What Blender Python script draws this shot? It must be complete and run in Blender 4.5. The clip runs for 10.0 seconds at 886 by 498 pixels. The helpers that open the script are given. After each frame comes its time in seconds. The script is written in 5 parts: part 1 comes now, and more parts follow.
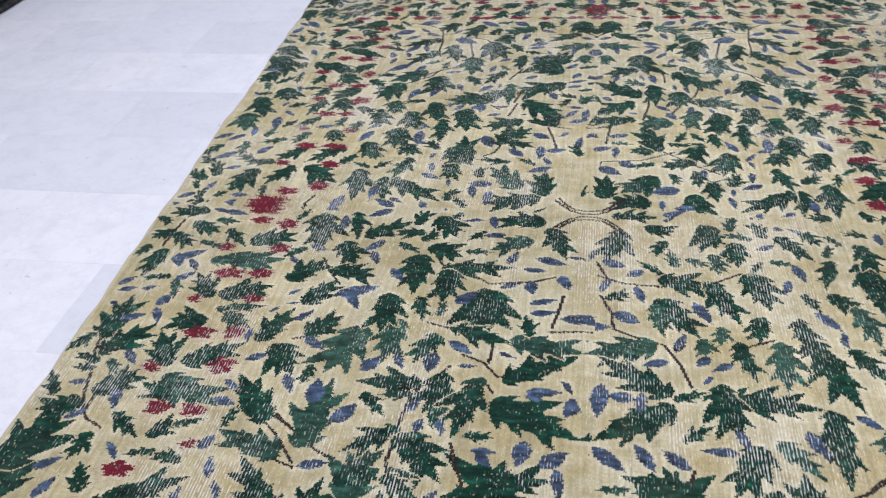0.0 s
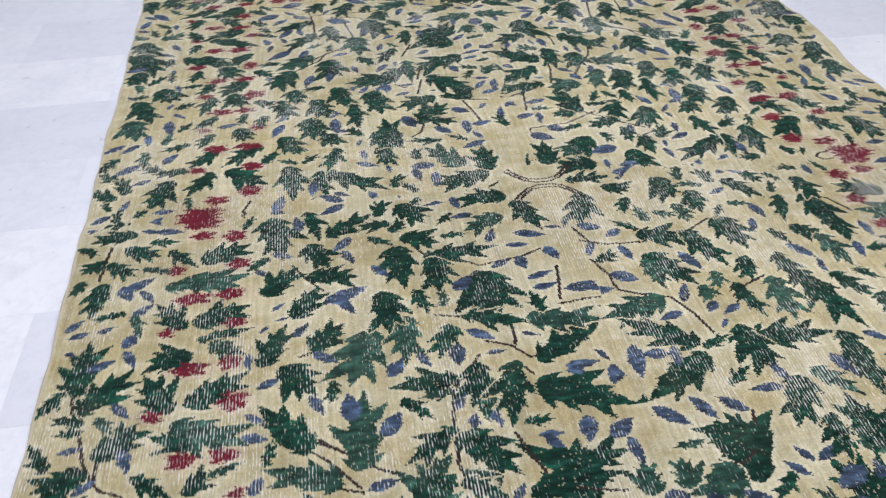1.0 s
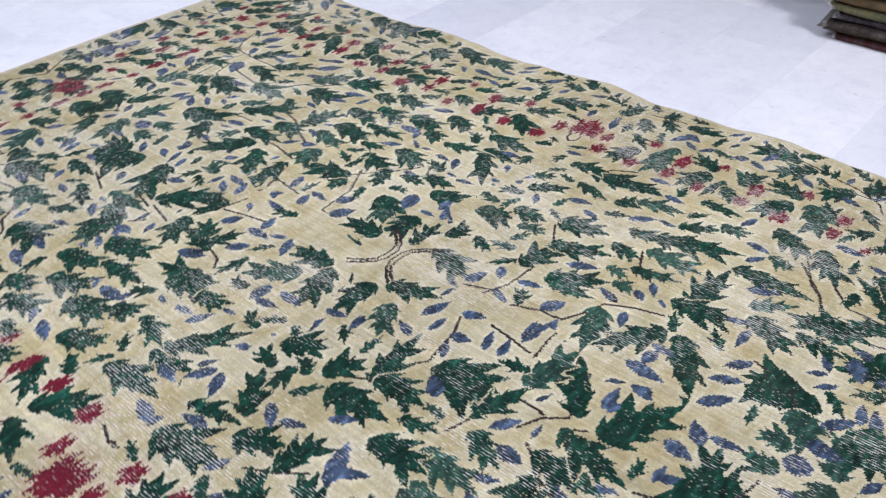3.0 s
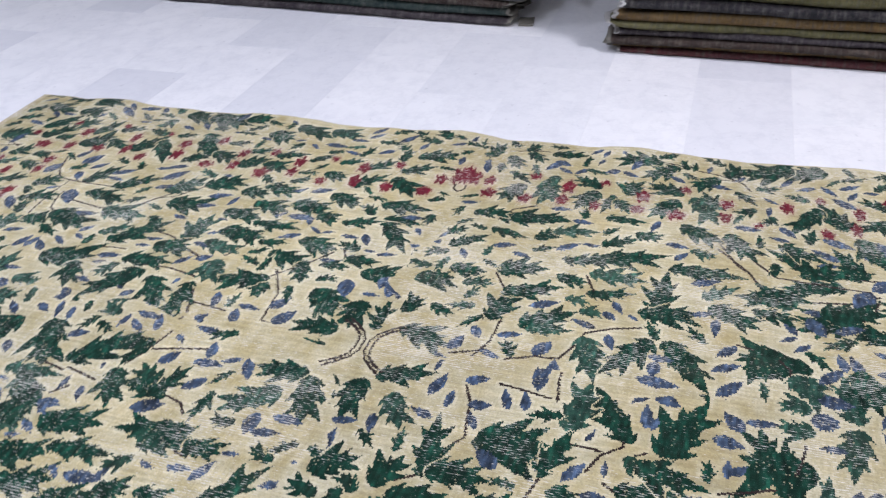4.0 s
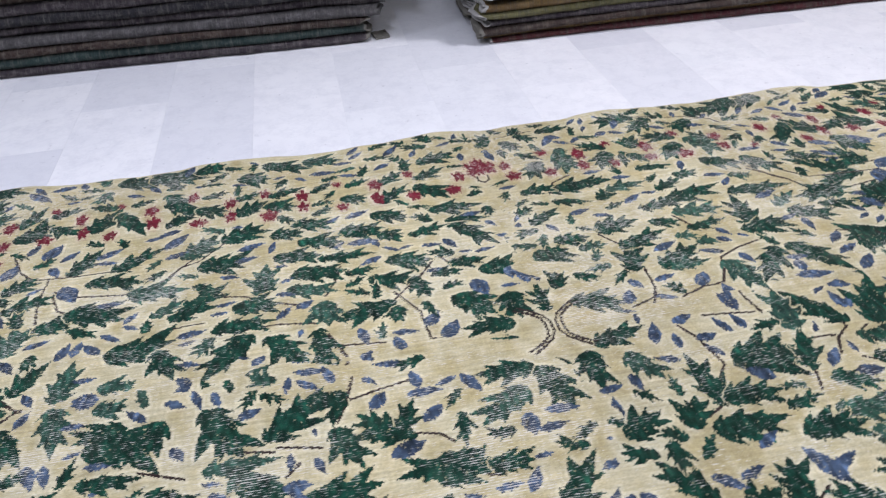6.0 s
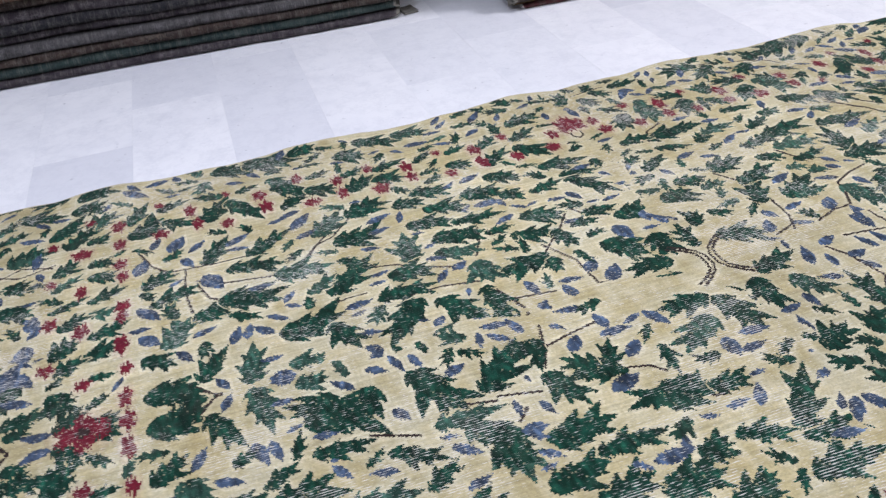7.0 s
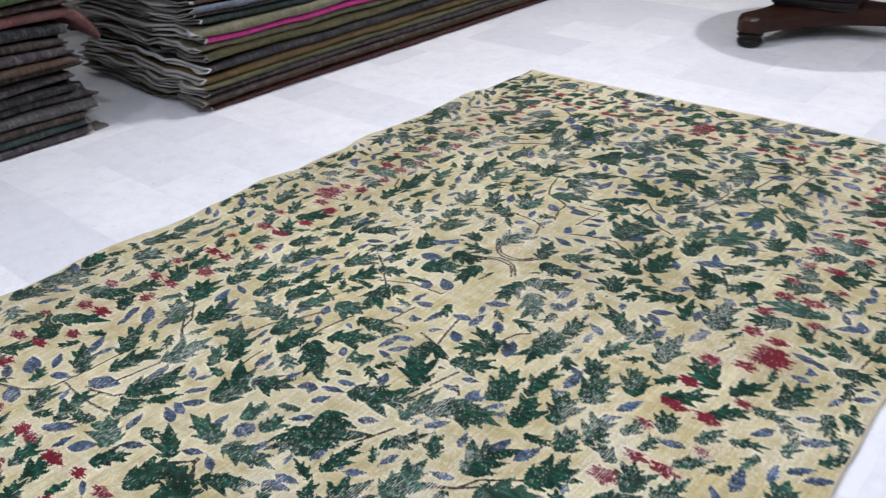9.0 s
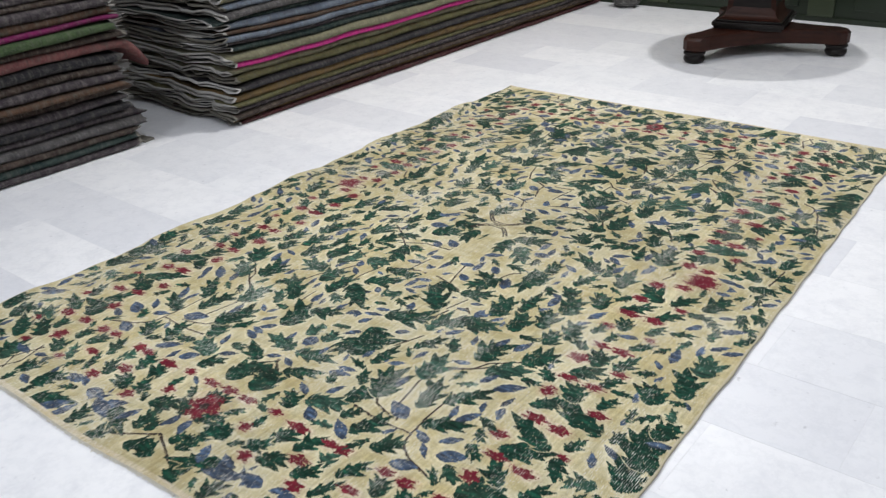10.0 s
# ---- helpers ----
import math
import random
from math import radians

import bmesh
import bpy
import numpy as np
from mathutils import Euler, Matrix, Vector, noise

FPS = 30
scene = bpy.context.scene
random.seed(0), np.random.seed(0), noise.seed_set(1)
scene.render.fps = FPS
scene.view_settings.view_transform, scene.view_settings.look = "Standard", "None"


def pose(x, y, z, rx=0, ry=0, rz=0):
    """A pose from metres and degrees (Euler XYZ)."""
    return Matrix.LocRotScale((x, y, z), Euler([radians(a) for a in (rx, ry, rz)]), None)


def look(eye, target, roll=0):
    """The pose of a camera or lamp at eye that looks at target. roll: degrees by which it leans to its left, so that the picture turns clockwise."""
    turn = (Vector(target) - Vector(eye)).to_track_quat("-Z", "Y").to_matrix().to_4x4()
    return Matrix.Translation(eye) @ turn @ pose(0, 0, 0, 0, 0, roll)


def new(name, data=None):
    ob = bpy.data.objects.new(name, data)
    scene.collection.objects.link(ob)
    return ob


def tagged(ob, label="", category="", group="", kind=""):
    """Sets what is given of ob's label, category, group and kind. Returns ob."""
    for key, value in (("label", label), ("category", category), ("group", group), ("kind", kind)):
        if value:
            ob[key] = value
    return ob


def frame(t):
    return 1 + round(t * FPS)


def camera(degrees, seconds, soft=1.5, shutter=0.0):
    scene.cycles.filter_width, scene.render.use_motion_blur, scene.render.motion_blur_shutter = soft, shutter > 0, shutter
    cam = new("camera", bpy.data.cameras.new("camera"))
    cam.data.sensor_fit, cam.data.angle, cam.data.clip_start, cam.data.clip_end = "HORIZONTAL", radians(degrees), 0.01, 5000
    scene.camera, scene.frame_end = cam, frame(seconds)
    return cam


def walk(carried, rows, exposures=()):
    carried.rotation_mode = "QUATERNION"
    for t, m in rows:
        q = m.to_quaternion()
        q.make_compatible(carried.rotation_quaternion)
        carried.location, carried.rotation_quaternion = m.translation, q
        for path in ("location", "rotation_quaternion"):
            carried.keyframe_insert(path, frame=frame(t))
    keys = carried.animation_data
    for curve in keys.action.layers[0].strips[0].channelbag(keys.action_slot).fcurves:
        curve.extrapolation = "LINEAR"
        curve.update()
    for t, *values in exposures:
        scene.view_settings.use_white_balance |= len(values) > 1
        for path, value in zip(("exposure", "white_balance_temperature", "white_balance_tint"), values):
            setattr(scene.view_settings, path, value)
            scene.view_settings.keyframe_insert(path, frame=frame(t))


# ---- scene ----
cam = camera(53.9, 10.0, soft=1.3, shutter=0.25)
PATH = [
    (0, (-0.003, -1.748, 1.163), (-0.327, -0.152, 0.003), -4.1),
    (0.5, (-0.223, -1.827, 1.195), (-0.28, -0.226, -0.003), -1.7),
    (1, (-0.45, -1.683, 1.156), (-0.259, -0.113, -0.068), -1.8),
    (1.5, (-0.606, -1.575, 1.191), (-0.115, -0.061, -0.021), -1.2),
    (2, (-0.84, -1.517, 1.194), (-0.029, -0.11, 0.027), 1.3),
    (2.2, (-0.931, -1.495, 1.216), (-0.029, -0.148, 0.044), 1.5),
    (3.3, (-1.126, -0.937, 1.129), (0.213, -0.001, -0.024), -2.0),
    (3.5, (-1.161, -0.859, 1.146), (0.257, -0.021, 0.011), -2.7),
    (4, (-1.304, -0.646, 1.182), (0.277, -0.091, 0.09), -3.3),
    (4.5, (-1.316, -0.4, 1.151), (0.341, -0.116, 0.067), -3.0),
    (5, (-1.343, -0.123, 1.159), (0.324, -0.001, 0.061), -2.9),
    (5.2, (-1.366, -0.039, 1.163), (0.313, 0.034, 0.079), -3.4),
    (6.3, (-1.426, 0.611, 1.111), (0.24, 0.301, 0.049), -5.0),
    (6.5, (-1.405, 0.727, 1.107), (0.246, 0.4, 0.027), -5.8),
    (7, (-1.382, 0.931, 1.142), (0.246, 0.544, 0.047), -7.1),
    (7.5, (-1.386, 1.177, 1.188), (0.227, 0.617, 0.147), -7.6),
    (8, (-1.294, 1.396, 1.176), (0.225, 0.622, 0.13), -7.2),
    (8.5, (-1.253, 1.565, 1.235), (0.142, 0.543, 0.231), -4.7),
    (9, (-1.36, 1.774, 1.288), (-0.186, 0.478, 0.318), -2.6),
    (9.5, (-1.537, 2.068, 1.36), (-0.429, 0.699, 0.412), -3.3),
    (10, (-1.739, 2.378, 1.4), (-0.584, 1.015, 0.501), -3.3),
]
walk(cam, [(t, look(eye, target, roll)) for t, eye, target, roll in PATH],
     [(0.0, -0.03, 6180, 15), (1.0, -0.05, 6270, 13), (1.5, -0.07, 6170, 13), (2.0, -0.02, 5930, 16), (4.0, 0.05, 6130, 16), (7.5, 0.06, 6110, 15), (9.0, 0.05, 6300, 12), (10.0, 0.0, 6620, 7)])
# ---------------------------------------------------------------- light
world = bpy.data.worlds.new("world")
scene.world = world
world.use_nodes = True
world.node_tree.nodes["Background"].inputs[0].default_value = (0.9, 0.93, 1.0, 1)
world.node_tree.nodes["Background"].inputs[1].default_value = 0.05


def ceiling_lamp(x, y, power, size, tint):
    lamp = bpy.data.lights.new("ceiling_lamp", "AREA")
    lamp.shape, lamp.size = "DISK", size
    lamp.energy, lamp.color = power, tint
    ob = new("ceiling_lamp", lamp)
    ob.location = (x, y, 2.93)
    return ob


COOL, WARM = (0.855, 0.895, 1.0), (0.955, 0.945, 0.965)
LAMPS = [(-1.7, -2.7, 15, 0.3, COOL), (0.30, -3.10, 38, 0.13, WARM), (1.35, -1.1, 35, 0.3, WARM), (-1.6, -0.4, 22, 0.3, COOL),
         (0.2, 0.9, 27, 0.3, COOL), (-1.7, 2.4, 24, 0.3, COOL), (1.3, 2.6, 26, 0.3, COOL)]
for lx, ly, power, size, tint in LAMPS:
    ceiling_lamp(lx, ly, power, size, tint)


# ---------------------------------------------------------------- helpers of this scene
def part(name, bm, material, parent=None, label="", smooth=False):
    """Links a bmesh as one mesh object, under parent if there is one."""
    me = bpy.data.meshes.new(name)
    bm.normal_update()
    bm.to_mesh(me)
    bm.free()
    for m in (material if isinstance(material, (list, tuple)) else [material]):
        me.materials.append(m)
    if smooth:
        for p in me.polygons:
            p.use_smooth = True
    ob = new(name, me)
    if parent is not None:
        ob.parent = parent
    if label:
        ob["label"] = label
    return ob


def box(bm, lo, hi, bevel=0.0):
    """A box from corner lo to corner hi."""
    r = bmesh.ops.create_cube(bm, size=1.0)
    size = [h - l for l, h in zip(lo, hi)]
    for v in r["verts"]:
        v.co = Vector([l + (c + 0.5) * s for c, l, s in zip(v.co, lo, size)])
    if bevel:
        edges = list({e for v in r["verts"] for e in v.link_edges})
        bmesh.ops.bevel(bm, geom=edges, offset=bevel, segments=2, affect="EDGES", profile=0.6)
    return bm


def lathe(bm, profile, centre=(0, 0), n=28):
    """Turns a profile of (radius, height) round a vertical axis."""
    rings = []
    for r, z in profile:
        rings.append([bm.verts.new((centre[0] + r * math.cos(2 * math.pi * i / n), centre[1] + r * math.sin(2 * math.pi * i / n), z)) for i in range(n)])
    for a, b in zip(rings, rings[1:]):
        for i in range(n):
            bm.faces.new((a[i], a[(i + 1) % n], b[(i + 1) % n], b[i]))
    bm.faces.new(rings[0][::-1])
    bm.faces.new(rings[-1])
    return bm


class Nodes:
    """A short way to wire a material."""

    def __init__(self, name, rough=0.6, metal=0.0, spec=0.5):
        self.m = bpy.data.materials.new(name)
        self.m.use_nodes = True
        self.t = self.m.node_tree
        self.b = self.t.nodes["Principled BSDF"]
        self.b.inputs["Roughness"].default_value = rough
        self.b.inputs["Metallic"].default_value = metal
        self.b.inputs["Specular IOR Level"].default_value = spec

    def node(self, kind, **sets):
        n = self.t.nodes.new(kind)
        for k, v in sets.items():
            n.inputs[k].default_value = v
        return n

    def link(self, a, b):
        self.t.links.new(a, b)

    def coords(self, scale=(1, 1, 1), kind="Object", offset=None):
        c = self.t.nodes.new("ShaderNodeTexCoord")
        m = self.t.nodes.new("ShaderNodeMapping")
        m.inputs["Scale"].default_value = scale
        self.link(c.outputs[kind], m.inputs["Vector"])
        if offset is not None:
            self.link(offset, m.inputs["Location"])
        return m.outputs[0]

    def noise(self, vector, scale, detail=3.0, rough=0.5):
        n = self.node("ShaderNodeTexNoise", Scale=scale, Detail=detail, Roughness=rough)
        self.link(vector, n.inputs["Vector"])
        return n.outputs["Fac"]

    def math(self, op, a, b=0.5, c=None):
        n = self.t.nodes.new("ShaderNodeMath")
        n.operation = op
        for i, v in enumerate((a, b) if c is None else (a, b, c)):
            if isinstance(v, (int, float)):
                n.inputs[i].default_value = v
            else:
                self.link(v, n.inputs[i])
        return n.outputs[0]

    def step(self, value, lo, hi):
        n = self.t.nodes.new("ShaderNodeMapRange")
        n.inputs["From Min"].default_value, n.inputs["From Max"].default_value = lo, hi
        self.link(value, n.inputs["Value"])
        return n.outputs[0]

    def mix(self, fac, a, b, blend="MIX"):
        n = self.t.nodes.new("ShaderNodeMix")
        n.data_type, n.blend_type = "RGBA", blend
        for sock, v in ((n.inputs[0], fac), (n.inputs[6], a), (n.inputs[7], b)):
            if isinstance(v, (int, float)):
                sock.default_value = v
            elif isinstance(v, tuple):
                sock.default_value = (*v, 1)
            else:
                self.link(v, sock)
        return n.outputs[2]

    def colour(self, out):
        self.link(out, self.b.inputs["Base Color"])

    def bump(self, height, distance=0.002, strength=0.5):
        n = self.node("ShaderNodeBump", Strength=strength, Distance=distance)
        self.link(height, n.inputs["Height"])
        self.link(n.outputs[0], self.b.inputs["Normal"])

    def rand(self):
        return self.t.nodes.new("ShaderNodeObjectInfo").outputs["Random"]


# ---------------------------------------------------------------- materials
def marble():
    k = Nodes("polished white marble", rough=0.22, spec=0.5)
    r = k.rand()
    off = k.t.nodes.new("ShaderNodeCombineXYZ")
    k.link(k.math("MULTIPLY", r, 37.0), off.inputs[0])
    k.link(k.math("MULTIPLY", r, 91.0), off.inputs[1])
    v = k.coords((1, 1, 1), "Object", off.outputs[0])
    cloud = k.noise(v, 3.2, 5.0, 0.6)
    vein = k.noise(v, 6.0, 8.0, 0.7)
    thin = k.step(k.math("ABSOLUTE", k.math("SUBTRACT", vein, 0.5)), 0.0, 0.035)
    fleck = k.step(k.noise(v, 30.0, 4.0, 0.65), 0.655, 0.72)
    tone = k.mix(k.step(r, 0.0, 1.0), (0.90, 0.90, 0.91), (0.75, 0.752, 0.785))
    pick = k.math("FRACT", k.math("MULTIPLY", r, 7.31))
    tone = k.mix(k.step(pick, 0.30, 0.55), (0.90, 0.895, 0.905), tone)
    tone = k.mix(k.math("MULTIPLY", k.step(cloud, 0.38, 0.72), 0.55), tone, (0.75, 0.752, 0.785))
    tone = k.mix(k.math("MULTIPLY", k.math("SUBTRACT", 1.0, thin), 0.13), tone, (0.52, 0.53, 0.57))
    mottle = k.step(k.noise(v, 11.0, 5.0, 0.75), 0.48, 0.72)
    tone = k.mix(k.math("MULTIPLY", mottle, 0.30), tone, (0.56, 0.57, 0.62))
    tone = k.mix(k.math("MULTIPLY", fleck, 0.50), tone, (0.36, 0.36, 0.39))
    k.colour(tone)
    k.link(k.math("MULTIPLY_ADD", cloud, 0.16, 0.30), k.b.inputs["Roughness"])
    return k.m


def grout():
    k = Nodes("pale grout", rough=0.8)
    k.colour(k.mix(k.noise(k.coords(), 9.0), (0.74, 0.735, 0.75), (0.82, 0.815, 0.83)))
    return k.m


def plaster(name, a, b):
    k = Nodes(name, rough=0.8)
    n = k.noise(k.coords(), 1.3, 4.0)
    k.colour(k.mix(n, a, b))
    k.bump(k.noise(k.coords(), 60.0), 0.001, 0.3)
    return k.m


def painted_wood(name, a, b, rough=0.4):
    k = Nodes(name, rough=rough)
    n = k.noise(k.coords((3, 3, 23)), 4.0, 4.0)
    k.colour(k.mix(n, a, b))
    k.bump(n, 0.001, 0.3)
    return k.m


def stained_wood(name, a, b, rough=0.46):
    k = Nodes(name, rough=rough, spec=0.2)
    v = k.coords((2, 2, 14))
    n = k.noise(v, 5.0, 6.0, 0.65)
    k.colour(k.mix(k.step(n, 0.3, 0.7), a, b))
    k.bump(n, 0.0006, 0.25)
    k.b.inputs["Coat Weight"].default_value = 0.05
    k.b.inputs["Coat Roughness"].default_value = 0.12
    return k.m


def knotted_pile():
    """Wool knots dyed row by row, worn down to the pale cotton warps in streaks along the rug."""
    k = Nodes("worn wool pile", rough=0.85, spec=0.12)
    dye = k.t.nodes.new("ShaderNodeAttribute")
    dye.attribute_name = "dye"
    flat = k.coords((1, 1, 0))
    sep = k.t.nodes.new("ShaderNodeSeparateXYZ")
    k.link(flat, sep.inputs[0])
    wobble = k.noise(k.coords((60, 9, 0)), 1.0, 1.0)
    across = k.math("FRACT", k.math("ADD", k.math("MULTIPLY", sep.outputs[0], 176.0), wobble))
    warp = k.step(k.math("ABSOLUTE", k.math("SUBTRACT", across, 0.5)), 0.27, 0.14)
    dash = k.noise(k.coords((330, 70, 0)), 1.0, 2.0, 0.6)
    wear = k.math("ADD", k.math("MULTIPLY", k.noise(k.coords((1, 1, 0)), 3.7, 4.0, 0.6), 0.75), k.math("MULTIPLY", k.noise(k.coords((7.0, 0.8, 0)), 2.2, 2.0), 0.45))
    worn = k.step(k.math("ADD", k.math("MULTIPLY", wear, 0.62), k.math("MULTIPLY", dash, 0.62)), 0.705, 0.80)
    bare = k.math("MULTIPLY", warp, worn)
    speck = k.step(k.noise(k.coords((210, 150, 0)), 1.0, 2.0, 0.7), 0.64, 0.74)
    bare = k.math("MAXIMUM", bare, k.math("MULTIPLY", speck, 0.10))
    shade = k.mix(k.math("MULTIPLY", k.noise(k.coords((1, 1, 0)), 2.3, 4.0), 0.12), dye.outputs["Color"], (0.80, 0.72, 0.52), "SOFT_LIGHT")
    patch = k.step(k.noise(k.coords((1.6, 1, 0)), 9.0, 5.0, 0.75), 0.40, 0.70)
    shade = k.mix(k.math("MULTIPLY", patch, 0.75), shade, k.mix(1.0, shade, (1.22, 1.18, 1.12), "MULTIPLY"))
    dusk = k.step(k.noise(k.coords((1, 1.5, 0)), 4.0, 4.0, 0.7), 0.45, 0.75)
    shade = k.mix(k.math("MULTIPLY", dusk, 0.50), shade, k.mix(1.0, shade, (0.88, 0.80, 0.62), "MULTIPLY"))
    thread = k.step(k.noise(k.coords((120, 5, 0)), 1.0, 3.0, 0.6), 0.35, 0.65)
    shade = k.mix(1.0, shade, k.mix(thread, (0.86, 0.85, 0.83), (1.12, 1.11, 1.10)), "MULTIPLY")
    rubbed = k.math("MULTIPLY", k.step(k.noise(k.coords((1, 1, 0)), 5.5, 4.0, 0.7), 0.52, 0.82), 0.10)
    shade = k.mix(rubbed, shade, k.mix(0.62, shade, (0.58, 0.54, 0.42)))
    tone = k.mix(k.math("MULTIPLY", bare, 0.82), shade, (0.76, 0.73, 0.66))
    k.colour(tone)
    k.bump(k.math("ADD", k.math("MULTIPLY", across, 0.4), k.noise(k.coords((260, 260, 0)), 1.0, 2.0)), 0.002, 0.5)
    k.b.inputs["Sheen Weight"].default_value = 0.05
    k.b.inputs["Sheen Roughness"].default_value = 0.5
    return k.m


def woven(name, a, b, c):
    """The dull face of a folded carpet: two dyes in blurred figures and a third in flecks."""
    k = Nodes(name, rough=0.9, spec=0.2)
    r = k.rand()
    off = k.t.nodes.new("ShaderNodeCombineXYZ")
    k.link(k.math("MULTIPLY", r, 53.0), off.inputs[1])
    v = k.coords((9, 13, 24), "Object", off.outputs[0])
    n = k.noise(v, 0.9, 6.0, 0.75)
    tone = k.mix(k.step(n, 0.38, 0.62), a, b)
    tone = k.mix(k.math("MULTIPLY", k.step(k.noise(v, 1.7, 5.0, 0.75), 0.52, 0.68), 0.8), tone, c)
    streak = k.step(k.noise(k.coords((10, 75, 9), "Object", off.outputs[0]), 1.0, 4.0, 0.75), 0.50, 0.66)
    tone = k.mix(k.math("MULTIPLY", streak, 0.62), tone, k.mix(0.5, c, (0.20, 0.185, 0.165)))
    rib = k.noise(k.coords((40, 260, 20)), 1.0, 3.0, 0.7)
    tone = k.mix(k.math("MULTIPLY", k.step(rib, 0.35, 0.65), 0.55), tone, k.mix(0.75, tone, (0.005, 0.005, 0.005)))
    # paler mottling scattered at random over the wool
    pale_mottle = k.math("MULTIPLY", k.step(k.noise(k.coords((34, 46, 80)), 1.0, 4.0, 0.75), 0.50, 0.74), 0.38)
    tone = k.mix(pale_mottle, tone, k.mix(0.35, tone, (0.42, 0.40, 0.36)))
    k.colour(tone)
    k.bump(rib, 0.006, 0.9)
    return k.m


MARBLE, GROUT = marble(), grout()
WALL = plaster("warm white wall paint", (0.66, 0.64, 0.60), (0.72, 0.70, 0.67))
CEILING = plaster("white ceiling paint", (0.78, 0.78, 0.78), (0.82, 0.82, 0.82))
GREEN_PANEL = painted_wood("dark green painted wood", (0.008, 0.015, 0.006), (0.015, 0.026, 0.011))
GREEN_STILE = painted_wood("olive green painted wood", (0.028, 0.040, 0.018), (0.042, 0.056, 0.027))
MAHOGANY = stained_wood("polished mahogany", (0.017, 0.005, 0.003), (0.044, 0.013, 0.007))
EBONY = stained_wood("ebonised wood", (0.006, 0.005, 0.005), (0.014, 0.010, 0.009))
PILE = knotted_pile()


def cotton(name, a, b):
    k = Nodes(name, rough=0.9, spec=0.2)
    k.colour(k.mix(k.noise(k.coords((40, 40, 40)), 3.0), a, b))
    return k.m


FRINGE = cotton("unbleached cotton", (0.68, 0.64, 0.54), (0.82, 0.79, 0.70))
BINDING = cotton("wool overcasting", (0.46, 0.40, 0.27), (0.58, 0.52, 0.38))
CUT = cotton("grey felted carpet edge", (0.26, 0.25, 0.235), (0.47, 0.455, 0.43))
CUT_PALE = cotton("pale frayed carpet edge", (0.34, 0.335, 0.32), (0.62, 0.61, 0.59))
CUT_WARM = cotton("brown carpet edge", (0.11, 0.10, 0.085), (0.22, 0.21, 0.18))
CUT_DARK = cotton("dark carpet edge", (0.05, 0.05, 0.05), (0.12, 0.115, 0.11))

# ---------------------------------------------------------------- the room
TILE_L, TILE_W, GAP = 0.61, 0.304, 0.0006
X0, X1, Y0, Y1, TOP = -4.6, 3.6, -3.80, 4.8, 3.0

bm = bmesh.new()
box(bm, (X0 - 0.2, Y0 - 0.2, -0.12), (X1 + 0.2, Y1 + 0.2, -0.0007))
floor = tagged(part("floor", bm, GROUT), "floor of polished white and pale grey marble tiles", "floor", kind="structure")

for name, lo, hi in (("wall_north", (X0 - 0.2, Y1, -0.0007), (X1 + 0.2, Y1 + 0.2, TOP)),
                     ("wall_south", (X0 - 0.2, Y0 - 0.2, -0.0007), (X1 + 0.2, Y0, TOP)),
                     ("wall_west", (X0 - 0.2, Y0, -0.0007), (X0, Y1, TOP)),
                     ("wall_east", (X1, Y0, -0.0007), (X1 + 0.2, Y1, TOP))):
    bm = bmesh.new()
    box(bm, lo, hi)
    tagged(part(name, bm, WALL), "plain painted plaster wall of the showroom", "wall", kind="structure")
bm = bmesh.new()
box(bm, (X0 - 0.2, Y0 - 0.2, TOP), (X1 + 0.2, Y1 + 0.2, TOP + 0.15))
tagged(part("ceiling", bm, CEILING), "plain white showroom ceiling", "ceiling", kind="structure")


# green panelling along the south wall
def wall_panelling():
    top = tagged(new("wall_panelling"), "dark green painted wooden panelling with paler stiles", "panelling", kind="structure")
    bm = bmesh.new()
    box(bm, (-2.6, Y0, 0.0), (1.75, Y0 + 0.02, 1.0))
    part("backboard", bm, GREEN_PANEL, top)
    bm = bmesh.new()
    box(bm, (-2.6, Y0 + 0.021, 0.0), (1.75, Y0 + 0.034, 0.035), 0.004)
    part("bottom_rail", bm, GREEN_PANEL, top)
    bm = bmesh.new()
    box(bm, (-2.6, Y0 + 0.021, 0.92), (1.75, Y0 + 0.05, 1.0), 0.006)
    part("top_rail", bm, GREEN_STILE, top)
    for x in (-2.42, -1.24, 0.05, 1.23):
        bm = bmesh.new()
        box(bm, (x - 0.085, Y0 + 0.0212, 0.036), (x + 0.085, Y0 + 0.042, 0.918), 0.005)
        part("stile", bm, GREEN_STILE, top)
    for x in (-1.83, -0.595, 0.64):
        bm = bmesh.new()
        box(bm, (x - 0.44, Y0 + 0.0212, 0.09), (x + 0.44, Y0 + 0.034, 0.86), 0.010)
        part("panel", bm, GREEN_PANEL, top)
    return top


wall_panelling()


